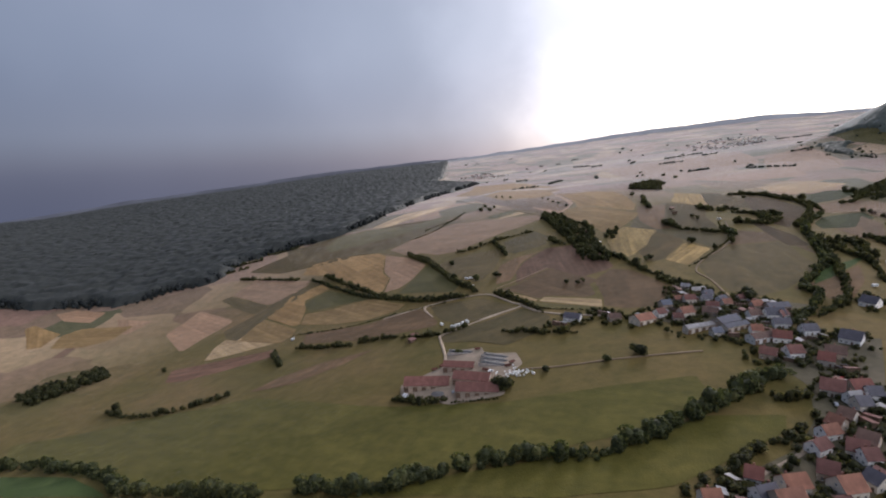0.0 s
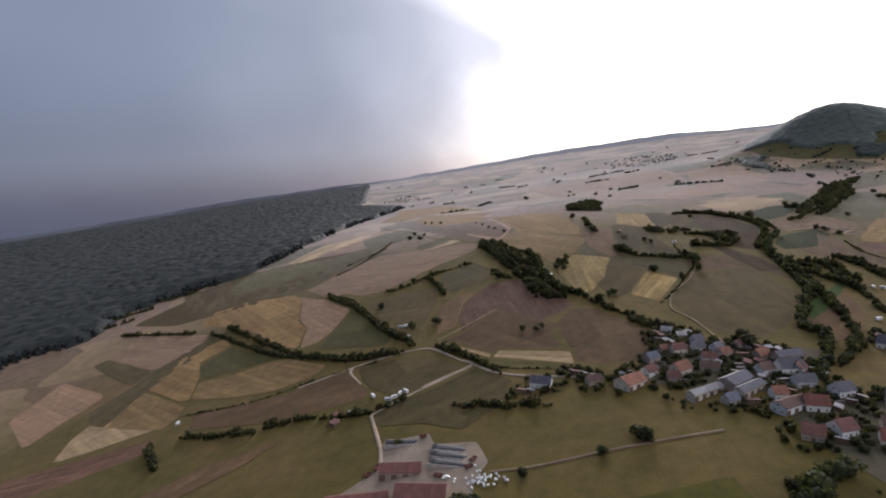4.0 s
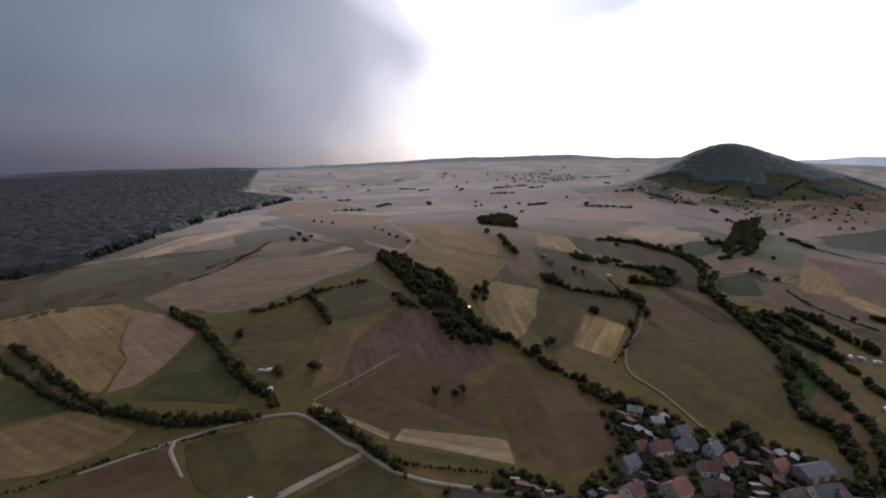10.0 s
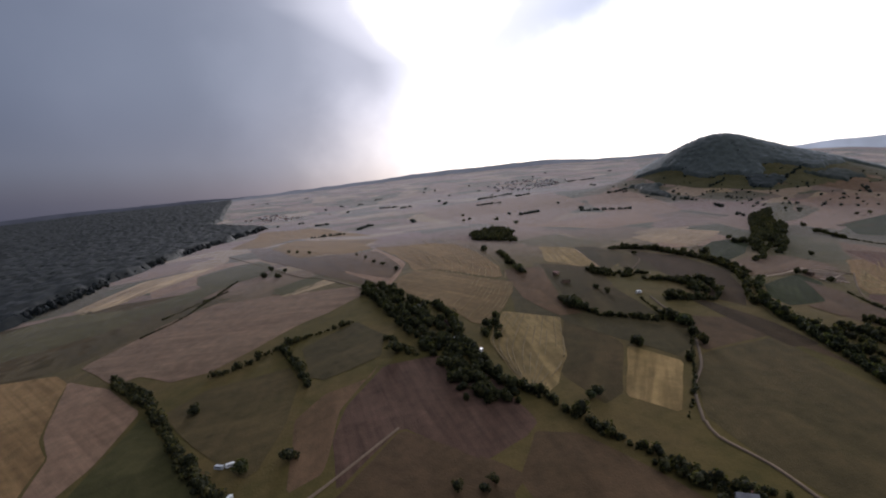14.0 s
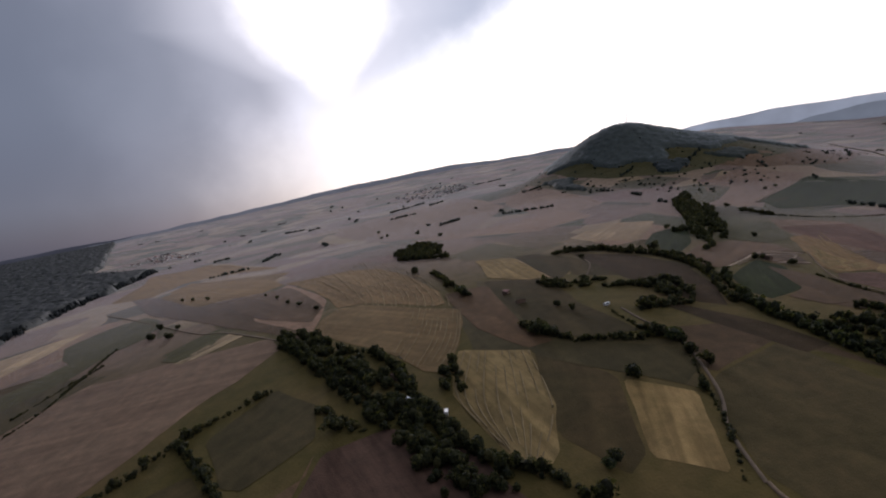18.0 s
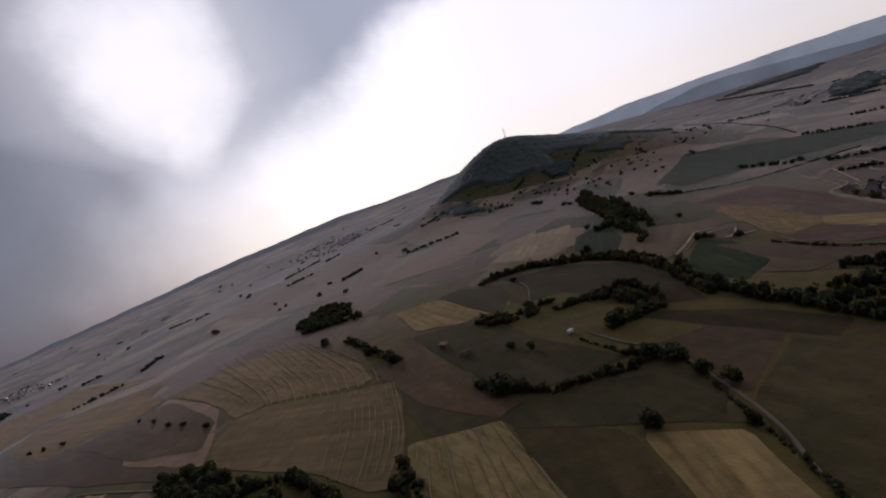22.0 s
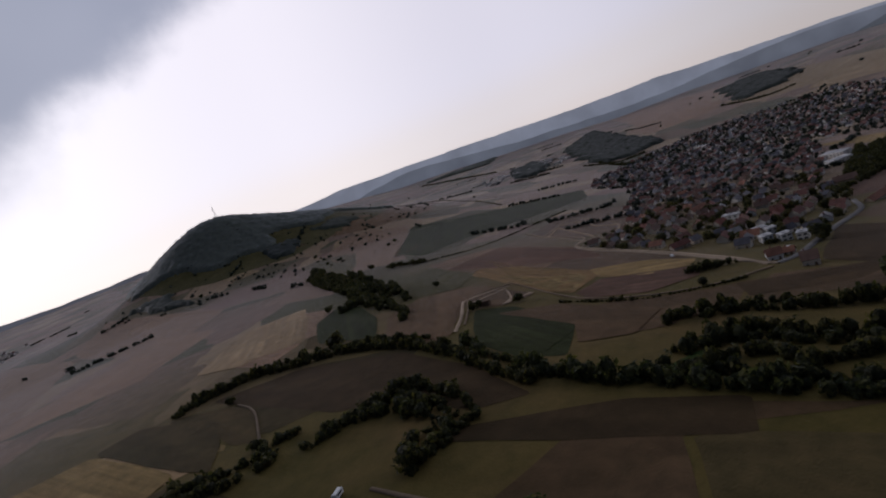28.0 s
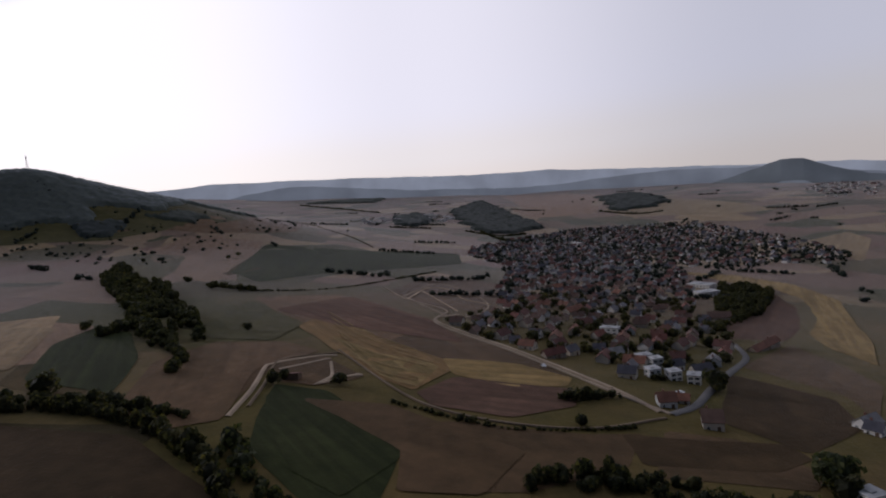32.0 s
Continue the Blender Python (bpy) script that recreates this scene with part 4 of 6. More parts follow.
field("fallow", [(-119, 958), (-43, 1025), (-5, 1046), (66, 1022), (156, 971), (156, 934), (112, 903), (72, 892), (40, 863), (2, 842), (-28, 847), (-57, 884), (-78, 884)])
field("grass", [(-43, 798), (-24, 750), (5, 670), (-4, 649), (-78, 700), (-63, 743)])
field("slope", [(-26, 789), (2, 807), (65, 797), (69, 764), (56, 716), (37, 671), (29, 667), (10, 700), (-14, 751)])
field("slope", [(78, 829), (132, 856), (146, 805), (133, 766), (87, 755), (77, 769)])
field("fallow", [(-391, 894), (-372, 963), (-246, 880), (-251, 842), (-294, 800)])
field("slope", [(-402, 874), (-389, 888), (-294, 796), (-308, 768)])
field("slope", [(-333, 719), (-305, 761), (-294, 796), (-240, 870), (-221, 856), (-277, 738), (-293, 669), (-313, 682)])
field("honey", [(-277, 740), (-266, 813), (-220, 846), (-199, 811), (-232, 781), (-215, 724), (-210, 676), (-220, 677)])
field("honey", [(-280, 737), (-209, 660), (-209, 637), (-218, 618), (-289, 666), (-289, 692)])
field("grass", [(-228, 763), (-201, 804), (-126, 718), (-124, 711), (-180, 719), (-211, 726)])
field("honey", [(-208, 674), (-212, 716), (-177, 707), (-124, 708), (-109, 700), (-64, 648), (-73, 632), (-109, 624), (-159, 642)])
field("dry", [(-185, 596), (-190, 634), (-154, 619), (-106, 606), (-52, 618), (-38, 606), (-20, 557), (-23, 544), (-96, 552), (-141, 574)])
field("slope", [(-31, 611), (-13, 611), (30, 600), (49, 572), (62, 548), (25, 531), (1, 533), (-18, 560)])
field("slope", [(-16, 491), (-17, 507), (-11, 514), (24, 521), (69, 538), (92, 499), (74, 466), (44, 448), (18, 473)])
field("honey", [(234, 1207), (269, 1175), (309, 1155), (332, 1100), (329, 1009), (317, 926), (301, 885), (292, 886), (253, 969), (229, 987), (236, 1031), (238, 1086)])
field("honey", [(228, 983), (251, 965), (277, 903), (300, 858), (283, 827), (256, 794), (227, 766), (218, 781), (216, 821), (211, 847), (197, 896), (188, 938), (206, 967)])
field("fallow", [(168, 1101), (230, 1192), (236, 1082), (233, 1028), (205, 969), (187, 942), (157, 1052)])
field("stubble", [(49, 1713), (72, 1902), (240, 2018), (285, 1577), (176, 1526), (123, 1813), (64, 1657)])
field("stubble", [(101, 1518), (138, 1590), (205, 1519), (235, 1345), (231, 1268), (162, 1215), (124, 1334)])
field("grass", [(162, 1204), (230, 1227), (230, 1188), (174, 1164)])
field("dry", [(29, 1711), (115, 1339), (167, 1107), (157, 1050), (185, 942), (174, 939), (137, 1049), (65, 1286)])
field("grass", [(-30, 1192), (-36, 1262), (16, 1298), (59, 1291), (75, 1228), (55, 1152), (2, 1138), (-17, 1145)])
field("grass", [(65, 1054), (95, 1067), (122, 1074), (128, 1047), (106, 1017), (79, 1021)])
field("straw", [(71, 1022), (129, 1041), (135, 1018), (77, 1002)])
field("crop", [(570, 745), (565, 717), (514, 674), (502, 675), (478, 689), (491, 709), (518, 726), (552, 743)])
field("honey", [(690, 774), (746, 766), (664, 711), (627, 668), (604, 661), (571, 677), (584, 694), (631, 730)])
field("gold", [(669, 746), (631, 707), (619, 675), (609, 668), (576, 677), (589, 695)])
field("gold", [(627, 667), (624, 624), (603, 597), (589, 602), (583, 629), (598, 660)])
field("plough", [(568, 676), (594, 659), (584, 600), (561, 602), (544, 633), (553, 667)])
field("dry", [(598, 760), (620, 736), (588, 706), (582, 708), (570, 725), (573, 743)])
field("gold", [(1200, 337), (1139, 268), (1050, 237), (935, 253), (739, 353), (655, 405), (706, 406), (756, 387), (821, 341), (937, 288), (1012, 279), (1073, 306)])
field("straw", [(-683, 911), (-673, 971), (-564, 1014), (-577, 960), (-633, 926)])
field("fallow", [(-698, 880), (-674, 898), (-610, 882), (-608, 837), (-660, 847)])
field("honey", [(-703, 818), (-698, 831), (-628, 795), (-622, 744), (-640, 739)])
field("honey", [(-622, 788), (-605, 813), (-519, 810), (-522, 760), (-553, 739), (-605, 738)])
field("stubble", [(-663, 1173), (-568, 1193), (-489, 1127), (-557, 1103), (-615, 1113)])
field("meadow", [(-204, 478), (-182, 500), (-136, 514), (-86, 517), (-111, 496), (-158, 473)])
field("honey", [(3, 1622), (92, 1988), (234, 1992), (163, 1703), (74, 1532)])
field("honey", [(83, 1483), (180, 1511), (270, 1314), (200, 1227), (116, 1238)])
field("straw", [(-188, 1199), (-118, 1327), (-6, 1336), (-43, 1270), (-134, 1182)])
field("grass", [(-251, 1045), (-199, 1049), (-112, 1057), (-84, 1079), (-17, 1100), (34, 1157), (2, 1184), (-90, 1125), (-201, 1196), (-259, 1165), (-272, 1103)])
field("fallow", [(549, 1926), (722, 2075), (1019, 1936), (870, 1529), (533, 1185), (477, 1393)])
field("fallow", [(907, 1583), (1087, 1697), (977, 1367), (868, 1200), (667, 1137)])
field("stubble", [(549, 975), (668, 1003), (703, 961), (599, 900), (549, 928)])
field("fallow", [(1146, 1184), (1291, 1189), (1340, 1142), (1214, 1062), (995, 1035)])
field("dgrass", [(1031, 1030), (1214, 1062), (999, 928), (925, 937)])
field("gold", [(410, 991), (442, 957), (408, 864), (390, 867), (371, 910)])
field("dgrass", [(444, 959), (467, 946), (461, 886), (430, 853), (407, 841), (410, 864)])
field("dgrass", [(360, 906), (403, 855), (371, 781), (357, 707), (332, 724), (314, 743), (315, 782), (328, 816)])
field("dry", [(314, 909), (353, 892), (311, 779), (305, 742), (285, 748), (283, 811)])
field("meadow", [(532, 799), (596, 822), (637, 810), (646, 770), (629, 739), (593, 763), (528, 751), (518, 768)])
field("crop", [(562, 867), (621, 902), (665, 906), (655, 874), (601, 834), (550, 813)])
field("stubble", [(568, 980), (659, 1009), (664, 934), (579, 887), (562, 917)])
field("grass", [(660, 839), (779, 848), (692, 772), (649, 776), (646, 814)])
field("crop", [(960, 952), (1316, 1051), (1333, 896), (1407, 687), (1202, 674), (1090, 743), (969, 844), (881, 882)])
field("fallow", [(1118, 1158), (1296, 1195), (1351, 1062), (960, 952), (877, 959)])
field("plough", [(741, 812), (820, 769), (735, 684), (665, 655), (697, 747)])
field("dry", [(554, 726), (552, 687), (513, 629), (483, 645), (483, 673), (511, 675)])
field("stubble", [(2499, 161), (2752, -192), (2337, -289), (2063, -298), (2074, -149), (2269, 35)])
field("stubble", [(1481, -16), (1552, -164), (1409, -117), (1194, 46), (1335, 8)])
field("fallow", [(4670, 479), (3277, -76), (2664, 171), (2723, 432)])
field("meadow", [(1378, 1269), (1560, 1211), (2061, 1177), (1514, 1062), (1345, 1162), (1306, 1241)])
field("grass", [(1013, 1140), (1136, 1179), (1114, 1093), (958, 1020), (847, 986), (907, 1055)])
field("grass", [(1130, 1420), (1200, 1280), (1330, 1230), (1480, 1180), (1620, 1180), (1680, 1280), (1520, 1390), (1350, 1430), (1250, 1470), (1220, 1590), (1230, 1740), (1160, 1700), (1120, 1550)])
field("meadow", [(1200, 1330), (1290, 1270), (1300, 1310), (1230, 1370)])
field("slope", [(1400, 1250), (1520, 1210), (1560, 1260), (1450, 1310)])
field("honey", [(48, 1722), (86, 2080), (250, 1902), (282, 1427), (190, 1639), (122, 1656)])
field("honey", [(100, 1521), (147, 1615), (228, 1314), (230, 1199), (184, 1187), (125, 1291)])
field("dry", [(138, 1229), (228, 1164), (222, 1010), (196, 970), (164, 1045)])
field("grass", [(-26, 1168), (-3, 1231), (69, 1242), (72, 1183), (10, 1137)])
field("grass", [(63, 1037), (103, 1057), (126, 1045), (106, 1017), (74, 1012)])
field("straw", [(76, 1012), (125, 1038), (140, 1012), (90, 1000)])
# dark sheet fills gaps between crowns and covers pale ground past the trees
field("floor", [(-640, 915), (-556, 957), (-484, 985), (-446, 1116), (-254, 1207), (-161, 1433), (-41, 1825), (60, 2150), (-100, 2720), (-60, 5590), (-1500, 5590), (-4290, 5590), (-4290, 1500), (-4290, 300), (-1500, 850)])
field("yard", [(-47, 408), (-46, 384), (-28, 372), (-6, 352), (32, 352), (40, 385), (52, 402), (50, 428), (24, 440), (22, 456), (-10, 461), (-14, 428)])

# ---- roads and tracks ----
track(3.6, [(24, 531), (44, 538), (70, 547), (62, 561), (42, 604), (25, 615), (14, 618), (-15, 620), (-37, 618), (-65, 615), (-88, 612)])
track(3.4, [(-37, 618), (-38, 608), (-27, 574)])
track(3.6, [(-18, 509), (-13, 470), (-11, 446), (-13, 423)])
track(3.6, [(-18, 509), (-4, 517), (31, 531), (68, 544)])
track(2.4, [(51, 392), (77, 385), (126, 381), (182, 375)])
track(3.6, [(70, 547), (81, 524), (96, 506), (121, 487), (146, 472)])
track(2.4, [(265, 573), (259, 559), (261, 531), (257, 502), (253, 472), (250, 454)])
track(2.4, [(382, 747), (371, 716), (365, 686), (320, 629), (288, 603), (264, 573)])
track(2.7, [(886, 747), (822, 714), (776, 674), (723, 679), (654, 628), (612, 599), (579, 578), (557, 562)])
track(4, [(557, 562), (569, 547), (595, 529), (628, 505), (664, 479), (704, 468)])
track(1.8, [(542, 746), (570, 750), (606, 757), (618, 746), (627, 728)])
track(2.6, [(574, 723), (583, 717), (589, 706)])
track(2.6, [(822, 714), (905, 701), (895, 675), (842, 662), (819, 635)])
track(1.8, [(633, 730), (571, 686), (549, 663), (538, 634), (537, 600), (552, 566)])
track(1.8, [(427, 827), (463, 856), (475, 876)])
track(2.4, [(162, 950), (127, 1047), (94, 1114), (7, 1440)])
track(1.8, [(1006, 1465), (950, 1352), (880, 1231)])
track(3.6, [(124, 218), (160, 235), (179, 247), (200, 261), (220, 277)])
track(5.5, [(250, 454), (239, 441), (241, 424), (244, 412), (263, 403)])
track(3.6, [(209, 416), (225, 422), (253, 434)])
track(3, [(531, 750), (562, 753), (598, 760), (605, 755), (620, 736), (622, 728)])
track(2.6, [(592, 751), (615, 730)])
track(2.6, [(609, 728), (584, 721), (572, 726), (591, 708)])
track(2.6, [(835, 720), (939, 695), (882, 654), (804, 638), (749, 665), (839, 720)])
track(2.6, [(878, 705), (775, 664)])
track(3.4, [(762, 663), (730, 679), (652, 621), (590, 580), (559, 566)])
swaths(16, [[(343, 1042), (324, 949), (312, 901), (298, 873)], [(341, 1195), (301, 1040), (283, 968), (265, 924)], [(263, 1178), (257, 1067), (250, 1008), (245, 983)]])
swaths(11, [[(276, 900), (248, 860), (217, 826)], [(289, 875), (252, 824), (217, 790)], [(299, 855), (261, 800), (224, 768)]])
swaths(9, [[(739, 766), (677, 721), (624, 667)], [(664, 736), (624, 710), (603, 675)], [(627, 722), (588, 695), (575, 677)]])
track(2.4, [(49, 622), (76, 636), (117, 660)])
swaths(10, [[(252, 780), (216, 735), (205, 676)], [(269, 762), (227, 702), (204, 658)], [(283, 744), (246, 680), (203, 644)]])

# ---- houses of the valley village and the edge of the large one ----
house(109, 479, -30, 15.0, 9, "slate", "white")
house(197, 415, 18, 27.0, 6.4, "grey", "pale", barn=True)
house(221, 420, 24, 21.6, 12.0, "slate", "tan", barn=True)
house(222, 408, 23, 23.4, 7.4, "slate", "pale", barn=True)
house(204, 401, 11, 8.1, 7.4, "blue", "pale")
house(273, 439, 0, 18.0, 10.1, "slate", "tan", barn=True)
house(262, 424, -7, 14.4, 11.0, "slate", "white")
house(256, 404, -11, 11.7, 8.3, "slate", "white")
house(232, 396, -9, 8.1, 8.3, "orange", "white")
house(228, 382, 15, 19.8, 10.1, "brown", "white", barn=True)
house(241, 378, -27, 11.7, 10.1, "red", "white")
house(247, 427, 7, 9.9, 8.3, "brown", "white")
house(260, 447, 7, 9.0, 8.3, "orange", "tan")
house(241, 460, 9, 8.1, 7.4, "orange", "pale")
house(242, 470, 18, 8.1, 7.4, "slate", "white")
house(220, 445, -31, 11.7, 7.4, "brown", "tan")
house(228, 458, -22, 9.9, 7.4, "redbrown", "white")
house(163, 448, 23, 18.0, 13.8, "orange", "pale", barn=True)
house(181, 456, 23, 9.0, 8.3, "redbrown", "white")
house(201, 450, 16, 11.7, 10.1, "orange", "pale")
house(191, 442, -11, 8.1, 7.4, "redbrown", "tan")
house(193, 475, 14, 9.9, 8.3, "blue", "tan")
house(217, 480, 0, 9.9, 8.3, "redbrown", "pale")
house(238, 489, 8, 8.1, 7.4, "slate", "white")
house(232, 478, 0, 8.1, 7.4, "slate", "white")
house(209, 486, 0, 6.3, 6.4, "orange", "tan")
house(230, 518, -37, 8.1, 5.5, "grey", "pale")
house(234, 504, -11, 7.2, 5.5, "grey", "tan")
house(143, 463, 0, 10.8, 7.4, "brown", "tan")
house(267, 421, 24, 8.1, 7.4, "redbrown", "white")
house(266, 387, 0, 10.8, 9.2, "slate", "white")
house(259, 469, 9, 7.2, 6.4, "redbrown", "pale")
house(135, 222, -30, 7.2, 9, "red", "white")
house(109, 209, -1, 7.9, 9, "orange", "pale")
house(132, 208, 14, 9.5, 9, "slate", "white")
house(147, 213, 7, 10.7, 10, "orange", "pale")
house(138, 202, 10, 12.4, 12, "orange", "tan")
house(167, 220, -34, 8.0, 10, "redbrown", "tan")
house(167, 208, 8, 10.7, 11, "orange", "pale")
house(176, 240, 24, 9.6, 8, "redbrown", "white")
house(189, 252, 12, 9.2, 8, "orange", "white")
house(198, 259, -63, 7.2, 9, "orange", "tan")
house(222, 297, -35, 11.9, 12, "redbrown", "pale")
house(236, 295, 1, 11.5, 11, "red", "tan")
house(191, 235, -34, 8.5, 10, "redbrown", "pale")
house(191, 228, -1, 7.2, 9, "redbrown", "white")
house(201, 241, -51, 8.2, 10, "brown", "tan")
house(225, 284, 6, 7.8, 8, "grey", "white")
house(224, 277, 0, 7.7, 9, "slate", "pale")
house(238, 287, -10, 7.2, 9, "slate", "white")
house(208, 265, -58, 7.2, 9, "brown", "pale")
house(181, 210, -74, 7.2, 9, "slate", "pale")
house(217, 353, -39, 10.2, 9, "redbrown", "tan")
house(233, 352, 3, 10.3, 10, "redbrown", "white")
house(245, 336, -37, 9.1, 10, "red", "pale")
house(257, 345, -32, 11.7, 10, "brown", "tan")
house(283, 366, -49, 12.9, 12, "slate", "white")
house(346, 432, -64, 12.4, 11, "slate", "white")
house(662, 570, -101, 7.2, 6.66, "slate", "white")
house(654, 562, -78, 8.5, 6.66, "grey", "pale")
house(632, 533, -79, 6.2, 6.66, "slate", "white")
house(622, 523, -80, 10.6, 7.4, "slate", "pale")
house(611, 566, -116, 9.1, 7.4, "slate", "pale")
house(569, 560, -93, 7.8, 7.4, "orange", "white")
house(574, 551, -114, 4.4, 5.18, "orange", "pale")
house(546, 549, -106, 7.9, 8.88, "brown", "pale")
house(694, 453, -51, 34.0, 6.66, "orange", "tan")
house(662, 615, -123, 10.5, 6.66, "orange", "pale")
house(674, 622, -108, 6.1, 5.92, "slate", "white")
house(801, 562, -53, 19.1, 8.14, "orange", "pale")
house(742, 564, -106, 12.4, 8.14, "redbrown", "pale")
house(804, 435, -106, 17.9, 8.88, "brown", "tan")
house(1196, 446, -33, 34.0, 10.36, "grey", "pale")
house(552, 483, -65, 9.7, 6.66, "grey", "white")
house(546, 484, -146, 4.7, 5.92, "slate", "white")
house(644, 601, -66, 13.7, 6.66, "red", "tan")
flat_house(643, 548, -79, 8.2, 6.66)
flat_house(637, 543, -79, 6.0, 5.92)
flat_house(614, 552, -80, 6.8, 6.66)
flat_house(611, 542, -80, 6.0, 6.66)
flat_house(606, 533, -114, 6.0, 6.66)
flat_house(722, 549, -124, 13.3, 6.66)
flat_house(1024, 362, -142, 30.3, 17.76)
flat_house(957, 384, -81, 25.4, 14.8)
flat_house(1713, 396, -159, 48.3, 10.36)
flat_house(488, 526, -74, 6.5, 5.92)

# ---- hedges and tree rows ----
hedgerow("willow", [(-94, 274), (-68, 263), (-42, 257), (-27, 261), (-5, 263), (11, 265), (42, 264), (68, 258), (88, 264), (116, 275), (146, 291), (173, 306), (204, 323)])
hedgerow("willow", [(-392, 403), (-343, 392), (-290, 366), (-256, 343), (-232, 319)])
hedgerow("willow", [(-221, 314), (-186, 301), (-154, 287), (-113, 273)])
hedgerow("med", [(-363, 503), (-324, 478), (-280, 471), (-227, 480)])
hedgerow("med", [(-246, 884), (-185, 800), (-125, 720), (-79, 678), (-14, 630), (12, 619)])
hedgerow("med", [(-75, 878), (-30, 789), (-8, 706), (17, 650), (24, 627)])
hedgerow("med", [(-189, 586), (-162, 568), (-116, 546)])
hedgerow("med", [(-106, 547), (-74, 541), (-43, 522), (-14, 515), (10, 519)])
hedgerow("small", [(-206, 636), (-130, 615), (-73, 618), (-14, 615)])
hedgerow("med", [(-213, 580), (-191, 536)])
hedgerow("small", [(51, 592), (79, 544), (94, 522), (143, 489)])
hedgerow("med", [(-405, 975), (-354, 949), (-277, 904)])
hedgerow("med", [(-538, 1030), (-472, 1030), (-421, 1048)])
hedgerow("big", [(156, 934), (179, 876), (206, 843), (201, 772), (188, 705), (194, 667), (205, 644), (210, 613), (214, 586)])
hedgerow("med", [(214, 586), (224, 557), (232, 525)])
hedgerow("big", [(164, 848), (174, 790), (183, 731)])
hedgerow("med", [(219, 732), (239, 776), (215, 746)])
hedgerow("small", [(355, 673), (319, 635), (288, 603), (260, 580)])
hedgerow("small", [(371, 746), (359, 709), (355, 695)])
hedgerow("med", [(387, 852), (389, 826), (409, 807)])
hedgerow("med", [(330, 718), (341, 701), (351, 699)])
hedgerow("med", [(308, 775), (315, 752)])
hedgerow("big", [(393, 1182), (414, 1152), (413, 1091)])
hedgerow("med", [(352, 995), (334, 919), (326, 881)])
hedgerow("med", [(415, 792), (431, 777), (436, 753), (412, 723), (387, 735)])
hedgerow("small", [(-16, 1068), (11, 1101), (-57, 1044)])
hedgerow("small", [(-73, 996), (-31, 1035), (24, 1149)])
hedgerow("med", [(5, 830), (32, 831), (64, 847), (104, 854), (126, 856)])
hedgerow("med", [(63, 840), (70, 794), (76, 754)])
hedgerow("med", [(-79, 892), (-45, 834), (-31, 784), (-9, 719), (9, 671), (21, 641)])
hedgerow("big", [(-223, 886), (-169, 805), (-116, 723), (-84, 683), (-47, 645), (-15, 628), (12, 619)])
hedgerow("med", [(46, 607), (62, 581), (79, 539), (86, 515)])
hedgerow("creek", [(505, 737), (455, 690), (428, 635), (405, 584), (384, 545), (343, 507), (323, 479), (324, 462), (307, 441), (285, 421), (268, 408)])
hedgerow("med", [(473, 923), (517, 903), (538, 835), (529, 766)])
hedgerow("med", [(428, 786), (458, 754), (428, 715), (395, 734)])
hedgerow("big", [(369, 1118), (406, 1053)])
hedgerow("big", [(663, 871), (807, 962), (926, 1084)])
hedgerow("band", [(487, 929), (497, 911), (515, 894), (523, 859), (527, 850), (531, 825), (526, 800), (511, 766), (493, 741), (476, 726), (459, 709), (445, 692)])
hedgerow("med", [(454, 626), (458, 609), (454, 596), (444, 581), (440, 565)])
hedgerow("med", [(430, 793), (435, 780), (445, 769), (446, 754), (436, 735), (425, 725), (414, 733), (408, 739)])
hedgerow("med", [(421, 828), (423, 815), (428, 806)])
hedgerow("med", [(849, 923), (827, 864)])
hedgerow("small", [(822, 876), (868, 791), (1062, 706)])
hedgerow("small", [(554, 684), (534, 640), (535, 603), (540, 582)])
hedgerow("med", [(570, 606), (575, 582)])
hedgerow("med", [(493, 626), (491, 611), (494, 594), (494, 578)])
hedgerow("big", [(2449, 169), (2313, 79), (2314, -22)])
hedgerow("big", [(3586, 1737), (3165, 1381), (2818, 1104)])
hedgerow("small", [(2590, 1561), (1782, 1091), (1579, 949), (1415, 864)])
hedgerow("med", [(1974, 917), (2016, 798)])
hedgerow("big", [(752, 467), (796, 425), (880, 359), (977, 303)])
hedgerow("med", [(434, 571), (430, 544), (416, 513), (400, 487)])
hedgerow("med", [(344, 457), (323, 437), (296, 418)])
hedgerow("med", [(128, 231), (147, 245), (174, 257), (184, 264)])
hedgerow("med", [(177, 320), (185, 309), (192, 293), (208, 297)])
hedgerow("med", [(40, 485), (61, 473), (84, 458), (100, 452)])
hedgerow("big", [(442, 642), (393, 540), (349, 463), (319, 433)])
hedgerow("med", [(216, 559), (222, 541), (229, 527), (241, 519)])
hedgerow("big", [(846, 1028), (744, 935), (705, 886)])
hedgerow("big", [(734, 918), (715, 884), (671, 837), (643, 821)])
hedgerow("big", [(643, 886), (666, 878), (661, 851)])
hedgerow("med", [(640, 839), (599, 809), (579, 803)])
hedgerow("med", [(1237, 1367), (1264, 1343), (1270, 1300)])
hedgerow("band", [(485, 632), (495, 623), (496, 606), (483, 580), (477, 547), (474, 541)])
hedgerow("band", [(456, 630), (462, 614), (463, 595), (450, 578), (445, 556)])
hedgerow("band", [(423, 629), (439, 618), (443, 601), (435, 593)])
hedgerow("band", [(425, 593), (429, 579), (432, 563)])
hedgerow("med", [(311, 745), (317, 729), (330, 718), (344, 706), (348, 702)])
hedgerow("med", [(392, 852), (396, 834), (405, 825), (416, 812)])
hedgerow("med", [(307, 780), (316, 768), (311, 748)])
hedgerow("med", [(359, 708), (358, 697), (360, 679)])
